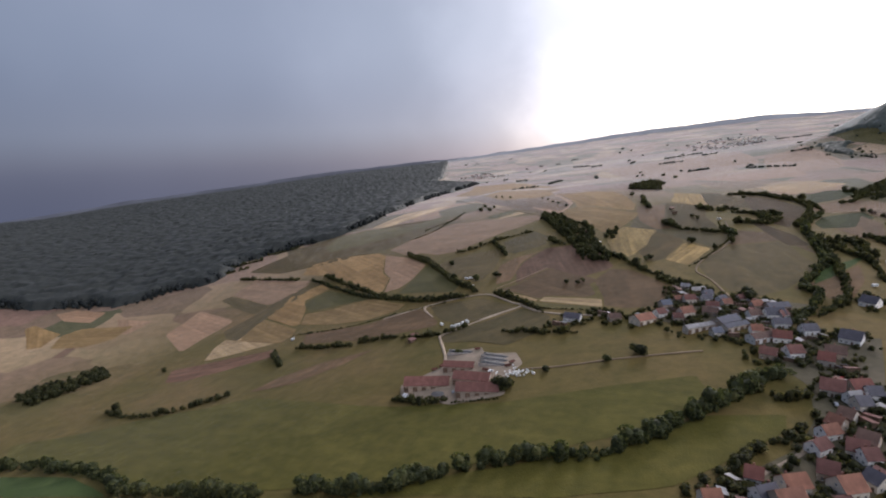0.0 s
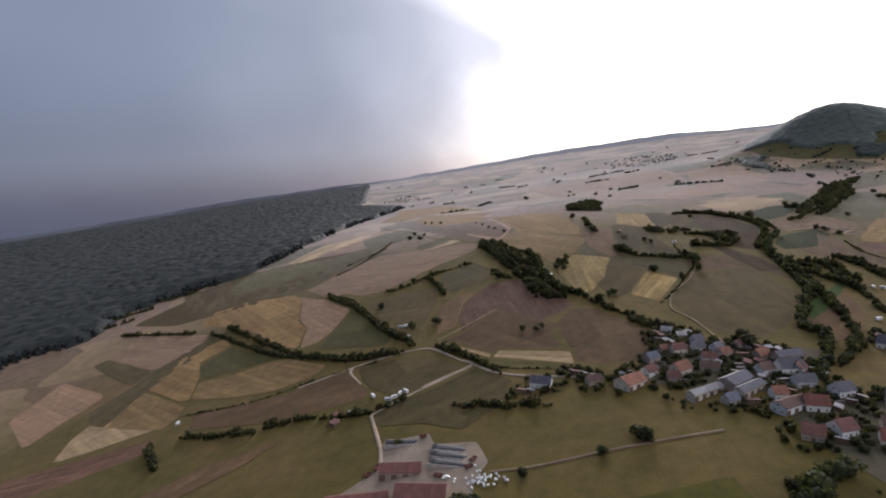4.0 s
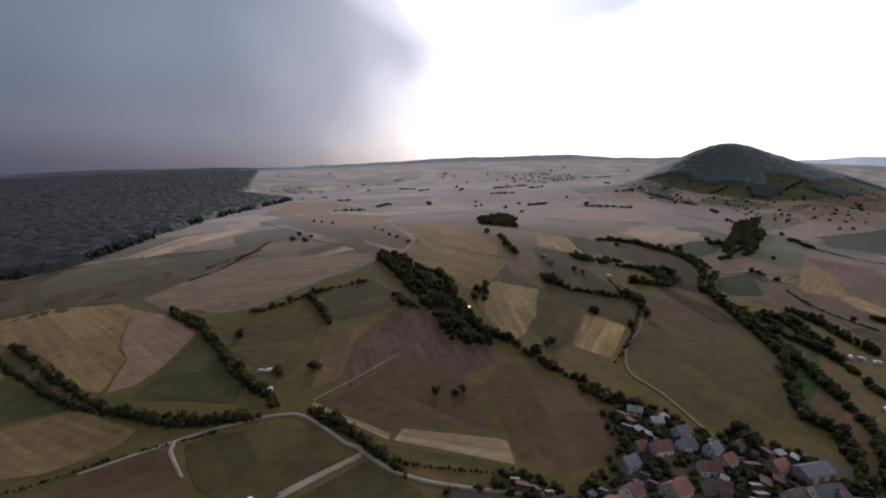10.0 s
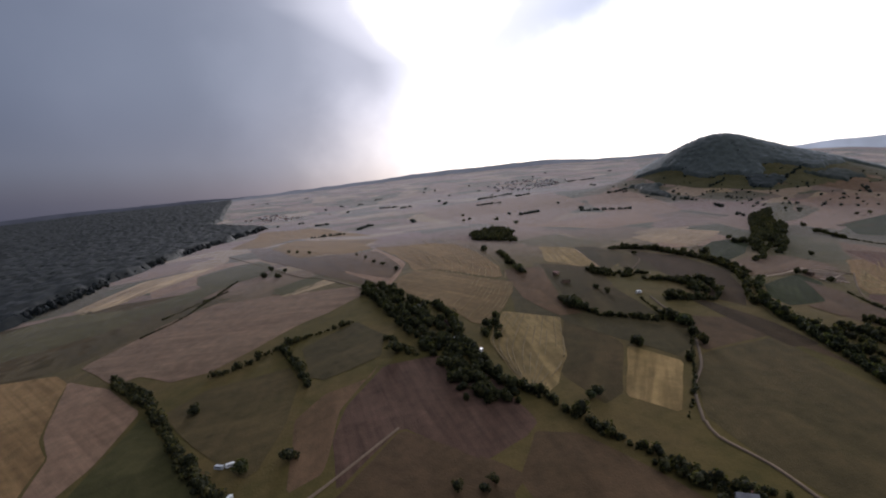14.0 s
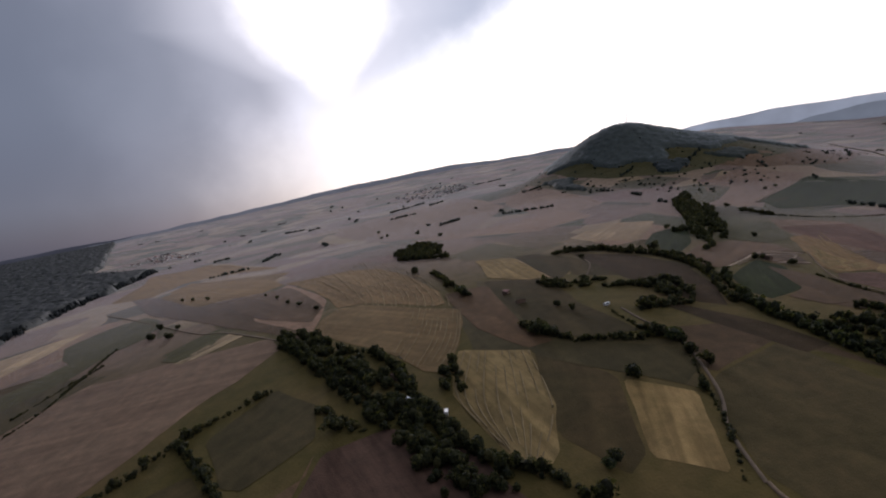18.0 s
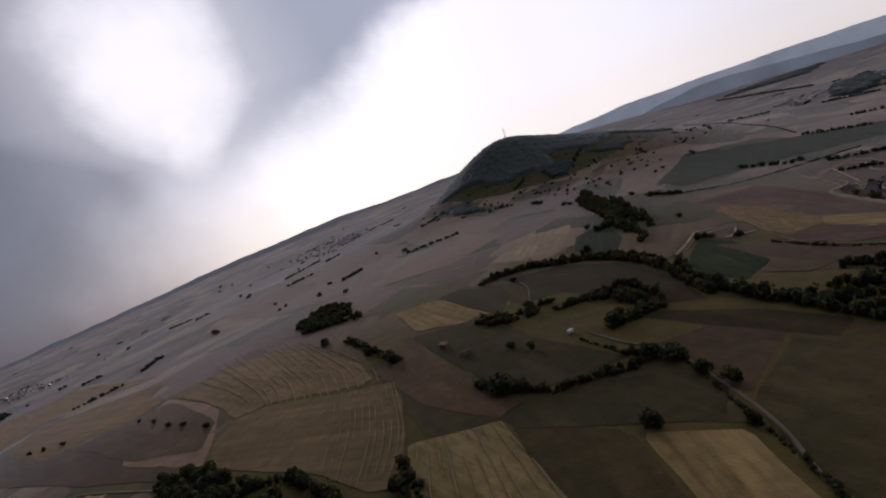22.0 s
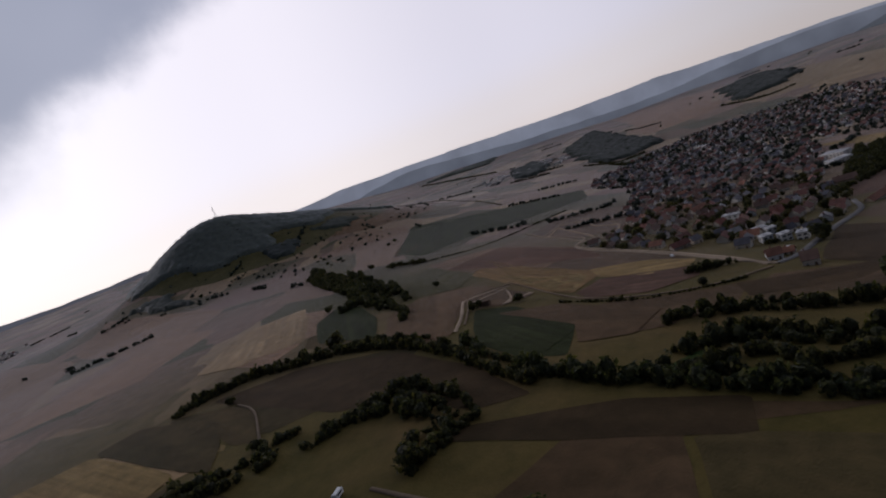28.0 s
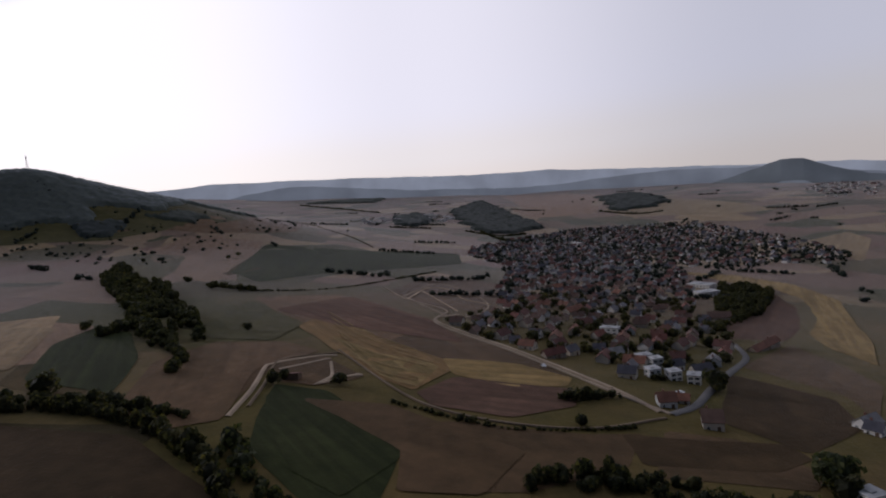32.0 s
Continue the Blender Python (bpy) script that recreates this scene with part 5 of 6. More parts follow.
wood(0.8, [(164, 969), (188, 931), (194, 838), (200, 765), (200, 716), (194, 679), (192, 653), (189, 639), (163, 664), (164, 693), (165, 751), (163, 815), (161, 870), (157, 932)])
hedgerow("med", [(156, 749), (151, 773), (146, 793)])
hedgerow("big", [(-519, 1078), (-473, 1065), (-440, 1080), (-405, 1094)])
hedgerow("med", [(-405, 1126), (-361, 1136), (-342, 1147)])
wood(1.0, [(-517, 571), (-523, 604), (-495, 614), (-466, 647), (-435, 618), (-467, 580), (-483, 553)])
wood(0.85, [(872, 410), (1047, 329), (1022, 294), (936, 323), (830, 385), (810, 424)])
wood(1.0, [(384, 1165), (412, 1184), (450, 1198), (448, 1133), (420, 1088), (391, 1084), (374, 1114)])
wood(0.62, [(896, 1069), (1020, 1130), (902, 1037), (832, 954), (749, 894), (711, 860), (667, 838), (647, 841), (599, 824), (630, 846), (677, 889), (731, 930), (817, 1007)])
hedgerow("med", [(-49, 381), (-26, 364), (-9, 362)])
hedgerow("small", [(-5, 355), (27, 348)])
hedgerow("small", [(69, 473), (96, 451), (105, 447)])
hedgerow("big", [(1967, 638), (1747, 567), (1871, 494)])
hedgerow("big", [(2273, 593), (2068, 510)])
hedgerow("med", [(1980, 690), (1880, 591), (1950, 503)])

# ---- single trees ----
tree_at(126, 590, 8)
tree_at(137, 582, 7)
tree_at(144, 585, 6)
tree_at(307, 760, 12)
tree_at(27, 674, 12)
tree_at(-2, 704, 12)
tree_at(-5, 778, 8)
tree_at(53, 669, 12)
tree_at(145, 764, 12)
tree_at(301, 667, 9)
tree_at(228, 623, 8)
tree_at(268, 479, 14)
tree_at(867, 953, 10)
tree_at(514, 1500, 8)
tree_at(109, 1340, 7)
tree_at(121, 1315, 7)
tree_at(138, 1277, 7)
tree_at(58, 1138, 12)
tree_at(76, 1112, 10)
tree_at(194, 1159, 6)
tree_at(199, 1119, 6)
tree_at(202, 1078, 6)
tree_at(208, 1052, 6)
tree_at(214, 1009, 7)
tree_at(71, 1170, 12)
tree_at(88, 1143, 9)
tree_at(531, 1509, 8)
tree_at(544, 1389, 10)
tree_at(521, 1261, 9)
tree_at(323, 883, 12)
tree_at(333, 923, 10)
tree_at(340, 1017, 9)
tree_at(224, 764, 9)
tree_at(307, 765, 11)
tree_at(309, 756, 12)
tree_at(312, 747, 10)
tree_at(393, 734, 14)
tree_at(301, 670, 11)
tree_at(233, 624, 8)
tree_at(313, 632, 9)
tree_at(1057, 1409, 10)
tree_at(579, 743, 8)
tree_at(660, 909, 9)
tree_at(355, 791, 8)
tree_at(355, 773, 8)
tree_at(330, 929, 10)
tree_at(325, 894, 12)
tree_at(344, 1024, 11)
tree_at(579, 1664, 9)
tree_at(347, 663, 12)
tree_at(341, 647, 11)
tree_at(356, 695, 13)
tree_at(357, 681, 13)
tree_at(479, 885, 7)
tree_at(570, 746, 10)
tree_at(574, 714, 10)
tree_at(592, 527, 10)
tree_at(491, 531, 11)
tree_at(1151, 1027, 8)
tree_at(1044, 1117, 9)
tree_at(594, 526, 16)
tree_at(1105, 1022, 9)
tree_at(830, 908, 10)
tree_at(546, 843, 14)
tree_at(500, 529, 18)
tree_at(539, 604, 8)
tree_at(671, 802, 8)
tree_at(1160, 1204, 10)
tree_at(2492, 382, 9)
tree_at(140, 381, 10)
tree_at(113, 380, 8)
tree_at(66, 380, 8)
tree_at(34, 361, 14)
tree_at(266, 469, 14)
tree_at(-358, 603, 9)
tree_at(-356, 505, 12)
tree_at(1, 452, 7)
tree_at(28, 366, 13)
tree_at(138, 385, 12)
tree_at(305, 672, 9)
tree_at(312, 766, 11)
tree_at(-4, 772, 9)
tree_at(33, 361, 8)
tree_at(38, 368, 7)
tree_at(173, 419, 7)

# ---- the farm in the valley ----
house(-25, 396, -3, 35, 16, "rust", "tan", barn=True)
house(1, 418, -10, 25, 11, "rust", "tan", barn=True)
house(11, 388, -15, 28, 14, "rust", "tan", barn=True)
house(14, 366, -6, 31, 15, "rust", "tan", barn=True)


def silage_clamp(x, y, turn, L, W):
    ob = thing("silage_clamp", x, y, hz(x, y), turn)
    for s in (-1, 1):
        part("side_wall", mesh_of("side_wall", *box(-L / 2, L / 2, s * W / 2 - 0.2, s * W / 2 + 0.2, -1.5, 1.7, 0.06), CONCRETE), ob)
    part("back_wall", mesh_of("back_wall", *box(L / 2 - 0.4, L / 2, -W / 2 + 0.21, W / 2 - 0.21, -1.5, 1.7, 0.06), CONCRETE), ob)
    v, f = [], []
    for i in range(9):
        for j in range(5):
            px, py = -L / 2 + 0.8 + (L - 1.6) * i / 8, (-W / 2 + 0.3) + (W - 0.6) * j / 4
            v.append((px, py, (0.5 if i == 0 else 1.5) + 0.5 * math.sin(math.pi * j / 4) + 0.12 * math.sin(px * 2.3 + py)))
            if i and j:
                k = i * 5 + j
                f.append((k - 6, k - 1, k, k - 5))
    base = len(v)
    v += [(px, py, -1.0) for px, py, _ in v]
    rim = [j for j in range(5)] + [i * 5 + 4 for i in range(1, 9)] + [40 + j for j in (3, 2, 1, 0)] + [i * 5 for i in range(7, 0, -1)]
    f += [(a, b, b + base, a + base) for a, b in zip(rim, rim[1:] + rim[:1])]
    part("covered_silage", mesh_of("covered_silage", v, f, TARP, smooth=True), ob, label="black sheet weighted over silage")
    return tagged(ob, "concrete silage clamp under black sheeting", "silage clamp", "silage clamps")


for k, (x, y) in enumerate(((33, 427), (32, 419), (30, 411))):
    silage_clamp(x, y, -25, 26, 6.5)
silage_clamp(5, 452, -10, 27, 7)
bale_v, bale_f = drum(0.62, -0.6, 0.6, 14)
ringed = [(x * 0.93, y * 0.93, z * 1.06) for x, y, z in bale_v]
BALE = mesh_of("bale", *join((bale_v, bale_f), (ringed, bale_f)), WRAP)
rb_ = random.Random(4)
for i in range(46):
    x, y = 44 + rb_.gauss(0, 7), 386 + rb_.gauss(0, 4.5)
    b = new("wrapped_bale", BALE)
    b.matrix_basis = pose(x, y, hz(x, y) + 0.85, 90, rb_.uniform(0, 40), rb_.uniform(0, 180))
    tagged(b, "round bale wrapped in white plastic film", "bale", "wrapped bales beside the farm")
tank = thing("slurry_tank", -16, 373, hz(-16, 373))
rim_v, rim_f = drum(5.2, -1, 1.6, 28)
part("tank_wall", mesh_of("tank_wall", rim_v, rim_f, WOOD), tank)
part("tank_cover", mesh_of("tank_cover", *drum(5.0, 1.61, 1.95, 28, 0.6), TARP), tank)
tagged(tank, "round dark slurry tank with sheet cover", "tank")


def car(x, y, turn, paint):
    ob = thing("car", x, y, hz(x, y) + 0.5, turn)
    prof = [(-2.1, 0.35), (-2.15, 0.75), (-1.9, 0.95), (-1.1, 1.0), (-0.55, 1.45), (0.9, 1.47), (1.6, 1.02), (2.1, 0.9), (2.1, 0.35)]
    v = [(px, s * 0.86, pz) for s in (-1, 1) for px, pz in prof]
    n = len(prof)
    f = [tuple(range(n)), tuple(range(2 * n - 1, n - 1, -1))] + [(i, n + i, n + (i + 1) % n, (i + 1) % n) for i in range(n)]
    part("body", mesh_of("body", v, f, PAINTS[paint]), ob)
    g = [(-1.02, 1.02), (-0.55, 1.40), (0.85, 1.42), (1.42, 1.05)]
    gv = [(px, s * 0.875, pz) for s in (-1, 1) for px, pz in g]
    part("window_band", mesh_of("window_band", gv, [(0, 1, 2, 3), (7, 6, 5, 4), (0, 4, 5, 1), (1, 5, 6, 2), (2, 6, 7, 3), (3, 7, 4, 0)], GLASS), ob)
    wheel = drum(0.33, -0.11, 0.11, 12)
    for px in (-1.3, 1.3):
        for py in (-0.8, 0.8):
            part("wheel", mesh_of("wheel", *wheel, RUBBER), ob, pose(px, py, 0.33, 90))
    word = ("white", "silver", "dark", "red")[paint]
    return tagged(ob, f"{word} hatchback car parked on open ground", "car", "parked cars")


for i, (x, y, a) in enumerate(((-42, 385, 40), (-40, 381, 30), (-4, 372, 80), (26, 398, 10), (226, 300, 30), (222, 292, 35), (229, 286, 35),
                               (214, 282, 70), (238, 312, 10), (572, 556, 10), (585, 548, 60), (548, 548, 80), (702, 452, 20), (200, 246, 50), (206, 250, 50), (620, 610, 20))):
    car(x, y, a, (0, 0, 1, 0, 2, 0, 0, 1, 3, 0)[i % 10])

CARAVAN = [mesh_of("body", *join(box(-2.6, 2.6, -1.1, 1.1, 0.5, 2.6, 0.25)), WRAP), mesh_of("window", *box(-1.6, 1.6, -1.13, 1.13, 1.4, 2.0), GLASS), mesh_of("wheel", *drum(0.33, -1.12, 1.12, 12), RUBBER)]
for x, y, a in ((379, 759, 0), (443, 539, 47), (449, 535, 94), (456, 528, 141), (382, 475, 8), (200, 722, 55), (192, 754, 102), (15, 687, 149), (21, 685, 16), (21, 652, 63), (-16, 541, 110), (-4, 526, 157), (1, 527, 24), (6, 530, 71), (11, 531, 118), (-33, 522, 165), (-29, 521, 32), (-202, 618, 79)):
    c = thing("caravan", x, y, hz(x, y) + 0.3, a)
    part("body", CARAVAN[0], c)
    part("window", CARAVAN[1], c)
    part("wheel", CARAVAN[2], c, pose(0.2, 0, 0.33, 90))
    part("drawbar", mesh_of("drawbar", *box(2.6, 3.7, -0.08, 0.08, 0.45, 0.58), STEEL), c)
    tagged(c, "white caravan parked in a field corner", "caravan", "caravans in the fields")

# farm trailers beside the clamps and barns
TRAILER = [mesh_of("bed", *join(box(-2.6, 2.6, -1.15, 1.15, 0.9, 1.05), box(-2.6, 2.6, -1.15, -1.05, 1.05, 1.8), box(-2.6, 2.6, 1.05, 1.15, 1.05, 1.8), box(-2.6, -2.5, -1.05, 1.05, 1.05, 1.8), box(2.5, 2.6, -1.05, 1.05, 1.05, 1.8)), ROOFS["rust"]),
           mesh_of("wheel", *drum(0.45, -0.15, 0.15, 12), RUBBER), mesh_of("drawbar", *box(2.6, 4.2, -0.08, 0.08, 0.75, 0.88), STEEL)]
for x, y, a in ((-20, 425, 30), (-14, 430, 60), (22, 402, -20), (40, 402, 15), (44, 408, 40), (-36, 376, 85), (18, 452, 10), (36, 366, 70)):
    tr = thing("farm_trailer", x, y, hz(x, y) + 0.35, a)
    part("bed", TRAILER[0], tr)
    part("drawbar", TRAILER[2], tr)
    for px in (-1.2, 0.6):
        for s in (-1, 1):
            part("wheel", TRAILER[1], tr, pose(px, s * 1.05, 0.45, 90))
    tagged(tr, "rust-red open farm trailer parked in the yard", "trailer", "farm trailers")

# ---- houses of the large village, street by street ----
VILLAGE = [(724, 673), (806, 630), (993, 620), (1216, 607), (1351, 666), (1536, 662), (1796, 557), (2040, 372), (2056, 209), (2035, 32), (2025, -24), (1807, -41), (1511, -45), (1285, 7), (1182, 79), (1258, 139), (1188, 246), (1277, 300), (1073, 355), (833, 446), (740, 455), (662, 487), (595, 530), (607, 571), (659, 573), (650, 593), (665, 627)]
MODELS = []
for i, (L, W, ro, wa) in enumerate(((8.5, 7, "redbrown", "white"), (9.5, 7.2, "brown", "white"), (7.8, 6.6, "brown", "white"), (10.5, 7.6, "redbrown", "pale"), (8.4, 7, "slate", "white"),
                                    (9, 7, "red", "pale"), (7.4, 6.2, "brown", "tan"), (12, 7.6, "orange", "pale"), (8, 6.8, "slate", "pale"), (10, 7.4, "brown", "pale"))):
    MODELS.append((house(900 + i * 14, 560 - i * 9, 20 * i, L, W, ro, wa, plain=True), L, W))
rv = random.Random(11)
count, outer = 0, []
street = radians(-27)
for i in range(-66, 66):
    for j in range(-40, 40):
        u, w = i * 15.5 + rv.uniform(-3.5, 3.5), j * 19.0 + rv.uniform(-4.5, 4.5)
        x, y = 1100 + u * math.cos(street) - w * math.sin(street), 380 + u * math.sin(street) + w * math.cos(street)
        far = math.hypot(x - 700, y - 520)
        if not inside(x, y, VILLAGE) or rv.random() < (0.30 if far < 420 else 0.60):
            continue
        if any(math.hypot(x - bx, y - by) < br + 4.6 for bx, by, br in BUILT):
            continue
        if far > 330 or count > 200:
            outer.append((x, y))
            BUILT.append((x, y, 5.0))
            continue
        m, L, W = MODELS[rv.randrange(10)]
        copy_thing(m, pose(x, y, min(hz(x - 4, y), hz(x + 4, y), hz(x, y - 4), hz(x, y + 4)), 0, 0, -27 + rv.choice((0, 0, 90, 90, 60, -20)) + rv.uniform(-12, 12)))
        BUILT.append((x, y, 5.0))
        count += 1
# garden trees between the houses
spots = []
for i in range(6500):
    x, y = rv.uniform(560, 2060), rv.uniform(-50, 700)
    if inside(x, y, VILLAGE) and all(math.hypot(x - bx, y - by) > br * 0.75 for bx, by, br in BUILT):
        k = rv.uniform(0.4, 1.1)
        spots.append((x, y, 3.8 * k, 7.2 * k))
grove("garden_trees", [q for q in spots if q[0] < 900], CROWN_MID, LEAF, "dark garden trees and bushes between the houses", "tree")
grove("garden_trees", [q for q in spots if q[0] >= 900], CROWN_LOW, HAZE_BLUE_WOOD, "dark garden trees and bushes between the houses", "tree")
OUTHOUSES = []
for i, (L, W, H) in enumerate(((5.5, 3.5, 2.5), (7.5, 4.5, 3.0), (4.0, 3.0, 2.3))):
    x, y = L / 2, W / 2
    v = [(-x, -y, -1.5), (x, -y, -1.5), (x, y, -1.5), (-x, y, -1.5), (-x, -y, H - 0.5), (x, -y, H - 0.5), (x, y, H + 0.4), (-x, y, H + 0.4)]
    r0 = [(-x - .3, -y - .4, H - 0.62), (x + .3, -y - .4, H - 0.62), (x + .3, y + .4, H + 0.5), (-x - .3, y + .4, H + 0.5)]
    OUTHOUSES.append((mesh_of("wall", v, BOX_FACES, WOOD), mesh_of("roof", [(px, py, pz + 0.03) for px, py, pz in r0] + [(px, py, pz + 0.17) for px, py, pz in r0], BOX_FACES, (ROOFS["grey"], ROOFS["redbrown"], ROOFS["slate"])[i])))
for i, (x, y, a) in enumerate(((-44, 525, 0), (-46, 513, 53), (200, 789, 106), (342, 823, 159), (350, 854, 32), (579, 739, 85))):
    sh = thing("field_barn", x, y, hz(x, y), a)
    part("wall", OUTHOUSES[1][0], sh)
    part("roof", OUTHOUSES[1][1], sh)
    part("door", DOOR, sh, pose(0.3, -2.27, 0))
    tagged(sh, "small wooden field barn beside a hedge", "barn", "field barns")
spots, near = [], [q for q in BUILT if q[0] < 420]
for bx, by, br in near:
    if -60 < bx < 60:
        continue
    a = rv.uniform(0, 6.283)
    x, y = bx + math.cos(a) * (br + 3.2), by + math.sin(a) * (br + 3.2)
    if all(math.hypot(x - cx, y - cy) > cr + 2.2 for cx, cy, cr in near):
        k = rv.randrange(3)
        sh = thing("shed", x, y, hz(x, y), rv.uniform(0, 180))
        part("wall", OUTHOUSES[k][0], sh)
        part("roof", OUTHOUSES[k][1], sh)
        part("door", DOOR, sh, pose(0.3, -(3.5, 4.5, 3.0)[k] / 2 - 0.02, 0))
        tagged(sh, "small wooden shed with a lean-to roof", "shed", "garden sheds")
        near.append((x, y, 3.2))
        BUILT.append((x, y, 3.2))
for bx, by, br in near:
    if -60 < bx < 60:
        continue
    for i in range(13):
        a = rv.uniform(0, 6.283)
        d = br + rv.uniform(1.5, 9)
        x, y, k = bx + math.cos(a) * d, by + math.sin(a) * d, rv.uniform(0.3, 1.0)
        if all(math.hypot(x - cx, y - cy) > cr * 0.85 + 1.5 * k for cx, cy, cr in near):
            spots.append((x, y, 2.6 * k, 5.0 * k))
grove("garden_bushes", spots, CROWN_MID, LEAF, "bushes and fruit trees in the village gardens", "bush")

# church
cx, cy = 1736, 320
ch = thing("church", cx, cy, hz(cx, cy) - 0.5, -20)
part("tower", mesh_of("tower", *box(-3, 3, -3, 3, -2, 22), WALLS["white"]), ch)
part("spire", mesh_of("spire", [(-3.3, -3.3, 22.02), (3.3, -3.3, 22.02), (3.3, 3.3, 22.02), (-3.3, 3.3, 22.02), (0, 0, 36)], [(0, 1, 4), (1, 2, 4), (2, 3, 4), (3, 0, 4), (3, 2, 1, 0)], ROOFS["slate"]), ch)
nv, nf = gable_walls(20, 11, 8, 6)
part("nave", mesh_of("nave", [(px + 13.05, py, pz) for px, py, pz in nv], nf, WALLS["white"]), ch)
for s in (1, -1):
    sv, sf = slope_slab(20, 11, 8, 6, s)
    part("roof_slope", mesh_of("roof_slope", [(px + 13.6, py, pz) for px, py, pz in sv], sf, ROOFS["redbrown"]), ch)
tagged(ch, "white village church with slate spire", "church")

# lattice mast on the hill
mx, my = 1393, 1569
mast = thing("radio_mast", mx, my, hz(mx, my), 15)
for sx in (-1, 1):
    for sy in (-1, 1):
        v = [(sx * 2.0 + dx, sy * 2.0 + dy, -1) for dx, dy in ((-.2, -.2), (.2, -.2), (.2, .2), (-.2, .2))] + [(sx * 0.5 + dx, sy * 0.5 + dy, 34) for dx, dy in ((-.15, -.15), (.15, -.15), (.15, .15), (-.15, .15))]
        part("leg", mesh_of("leg", v, BOX_FACES, STEEL), mast)
for k in range(8):
    z0 = 2 + k * 4.2
    w = 2.0 - 1.5 * z0 / 34
    part("brace", mesh_of("brace", *join(box(-w, w, -w - 0.1, -w + 0.1, z0, z0 + 0.25), box(-w, w, w - 0.1, w + 0.1, z0, z0 + 0.25), box(-w - 0.1, -w + 0.1, -w, w, z0 + 0.3, z0 + 0.5), box(w - 0.1, w + 0.1, -w, w, z0 + 0.3, z0 + 0.5)), STEEL), mast)
part("antenna", mesh_of("antenna", *drum(0.18, 33.9, 44, 8, 0.06), STEEL), mast)
part("platform", mesh_of("platform", *drum(2.2, 27.5, 27.9, 12), STEEL), mast)
tagged(mast, "grey lattice radio mast on the wooded hilltop", "mast")


def polar(a, r):
    return (180 + r * math.sin(radians(a)), 480 + r * math.cos(radians(a)))


# ---- far hamlets ----
def hamlet(name, poly, n, seed, label, big=False):
    r = random.Random(seed)
    xs, ys = [p[0] for p in poly], [p[1] for p in poly]
    v, f, slot = [], [], []
    tries = 0
    places = list(n) if isinstance(n, list) else []
    while not isinstance(n, list) and len(places) < n and tries < 8000:
        tries += 1
        x, y = r.uniform(min(xs), max(xs)), r.uniform(min(ys), max(ys))
        if inside(x, y, poly):
            places.append((x, y))
    for x, y in places:
        tone = r.random()
        L, W = (r.uniform(20, 50), r.uniform(14, 24)) if big and r.random() < 0.5 else (r.uniform(8, 12), r.uniform(6.5, 8.5))
        m = pose(x, y, hz(x, y), 0, 0, r.uniform(0, 180))
        a, b = gable_walls(L, W, 4.0, W * (0.14 if L > 20 else 0.42)), (slope_slab(L, W, 4.0, W * (0.14 if L > 20 else 0.42), 1), slope_slab(L, W, 4.0, W * (0.14 if L > 20 else 0.42), -1))
        for k, (sv, sf) in enumerate((a, *b)):
            o = len(v)
            v += [tuple(m @ Vector(p)) for p in sv]
            f += [tuple(i + o for i in q) for q in sf]
            slot += [(0 if tone < 0.75 else 4) if k == 0 else (2 if L > 20 else 1 if tone < 0.62 else 3)] * len(sf)
    tagged(new(name, mesh_of(name, v, f, [WALLS["white"], ROOFS["redbrown"], ROOFS["grey"], ROOFS["slate"], WALLS["pale"]], slot)), label, "village", kind="stuff")


hamlet("outer_village", VILLAGE, outer, 9, "outer village houses with russet and slate roofs")
hamlet("far_hamlet", [(2686, -729), (3980, -1690), (2779, -1113), (2138, -654), (2210, -543)], 110, 1, "far hamlet of white houses with red roofs")
hamlet("far_hamlet", [(1324, 3179), (1640, 3300), (1800, 2960), (1250, 2500)], 110, 2, "far hamlet of white houses with red roofs")
hamlet("far_works", [(2214, 1100), (2462, 1021), (2641, 854), (2464, 635), (2377, 571), (2246, 779), (2064, 897), (1993, 994)], 80, 3, "far works and sheds with pale roofs", True)
hamlet("far_hamlet", [(39, 2748), (172, 3000), (292, 2547), (160, 2534)], 45, 5, "far hamlet of white houses with red roofs")

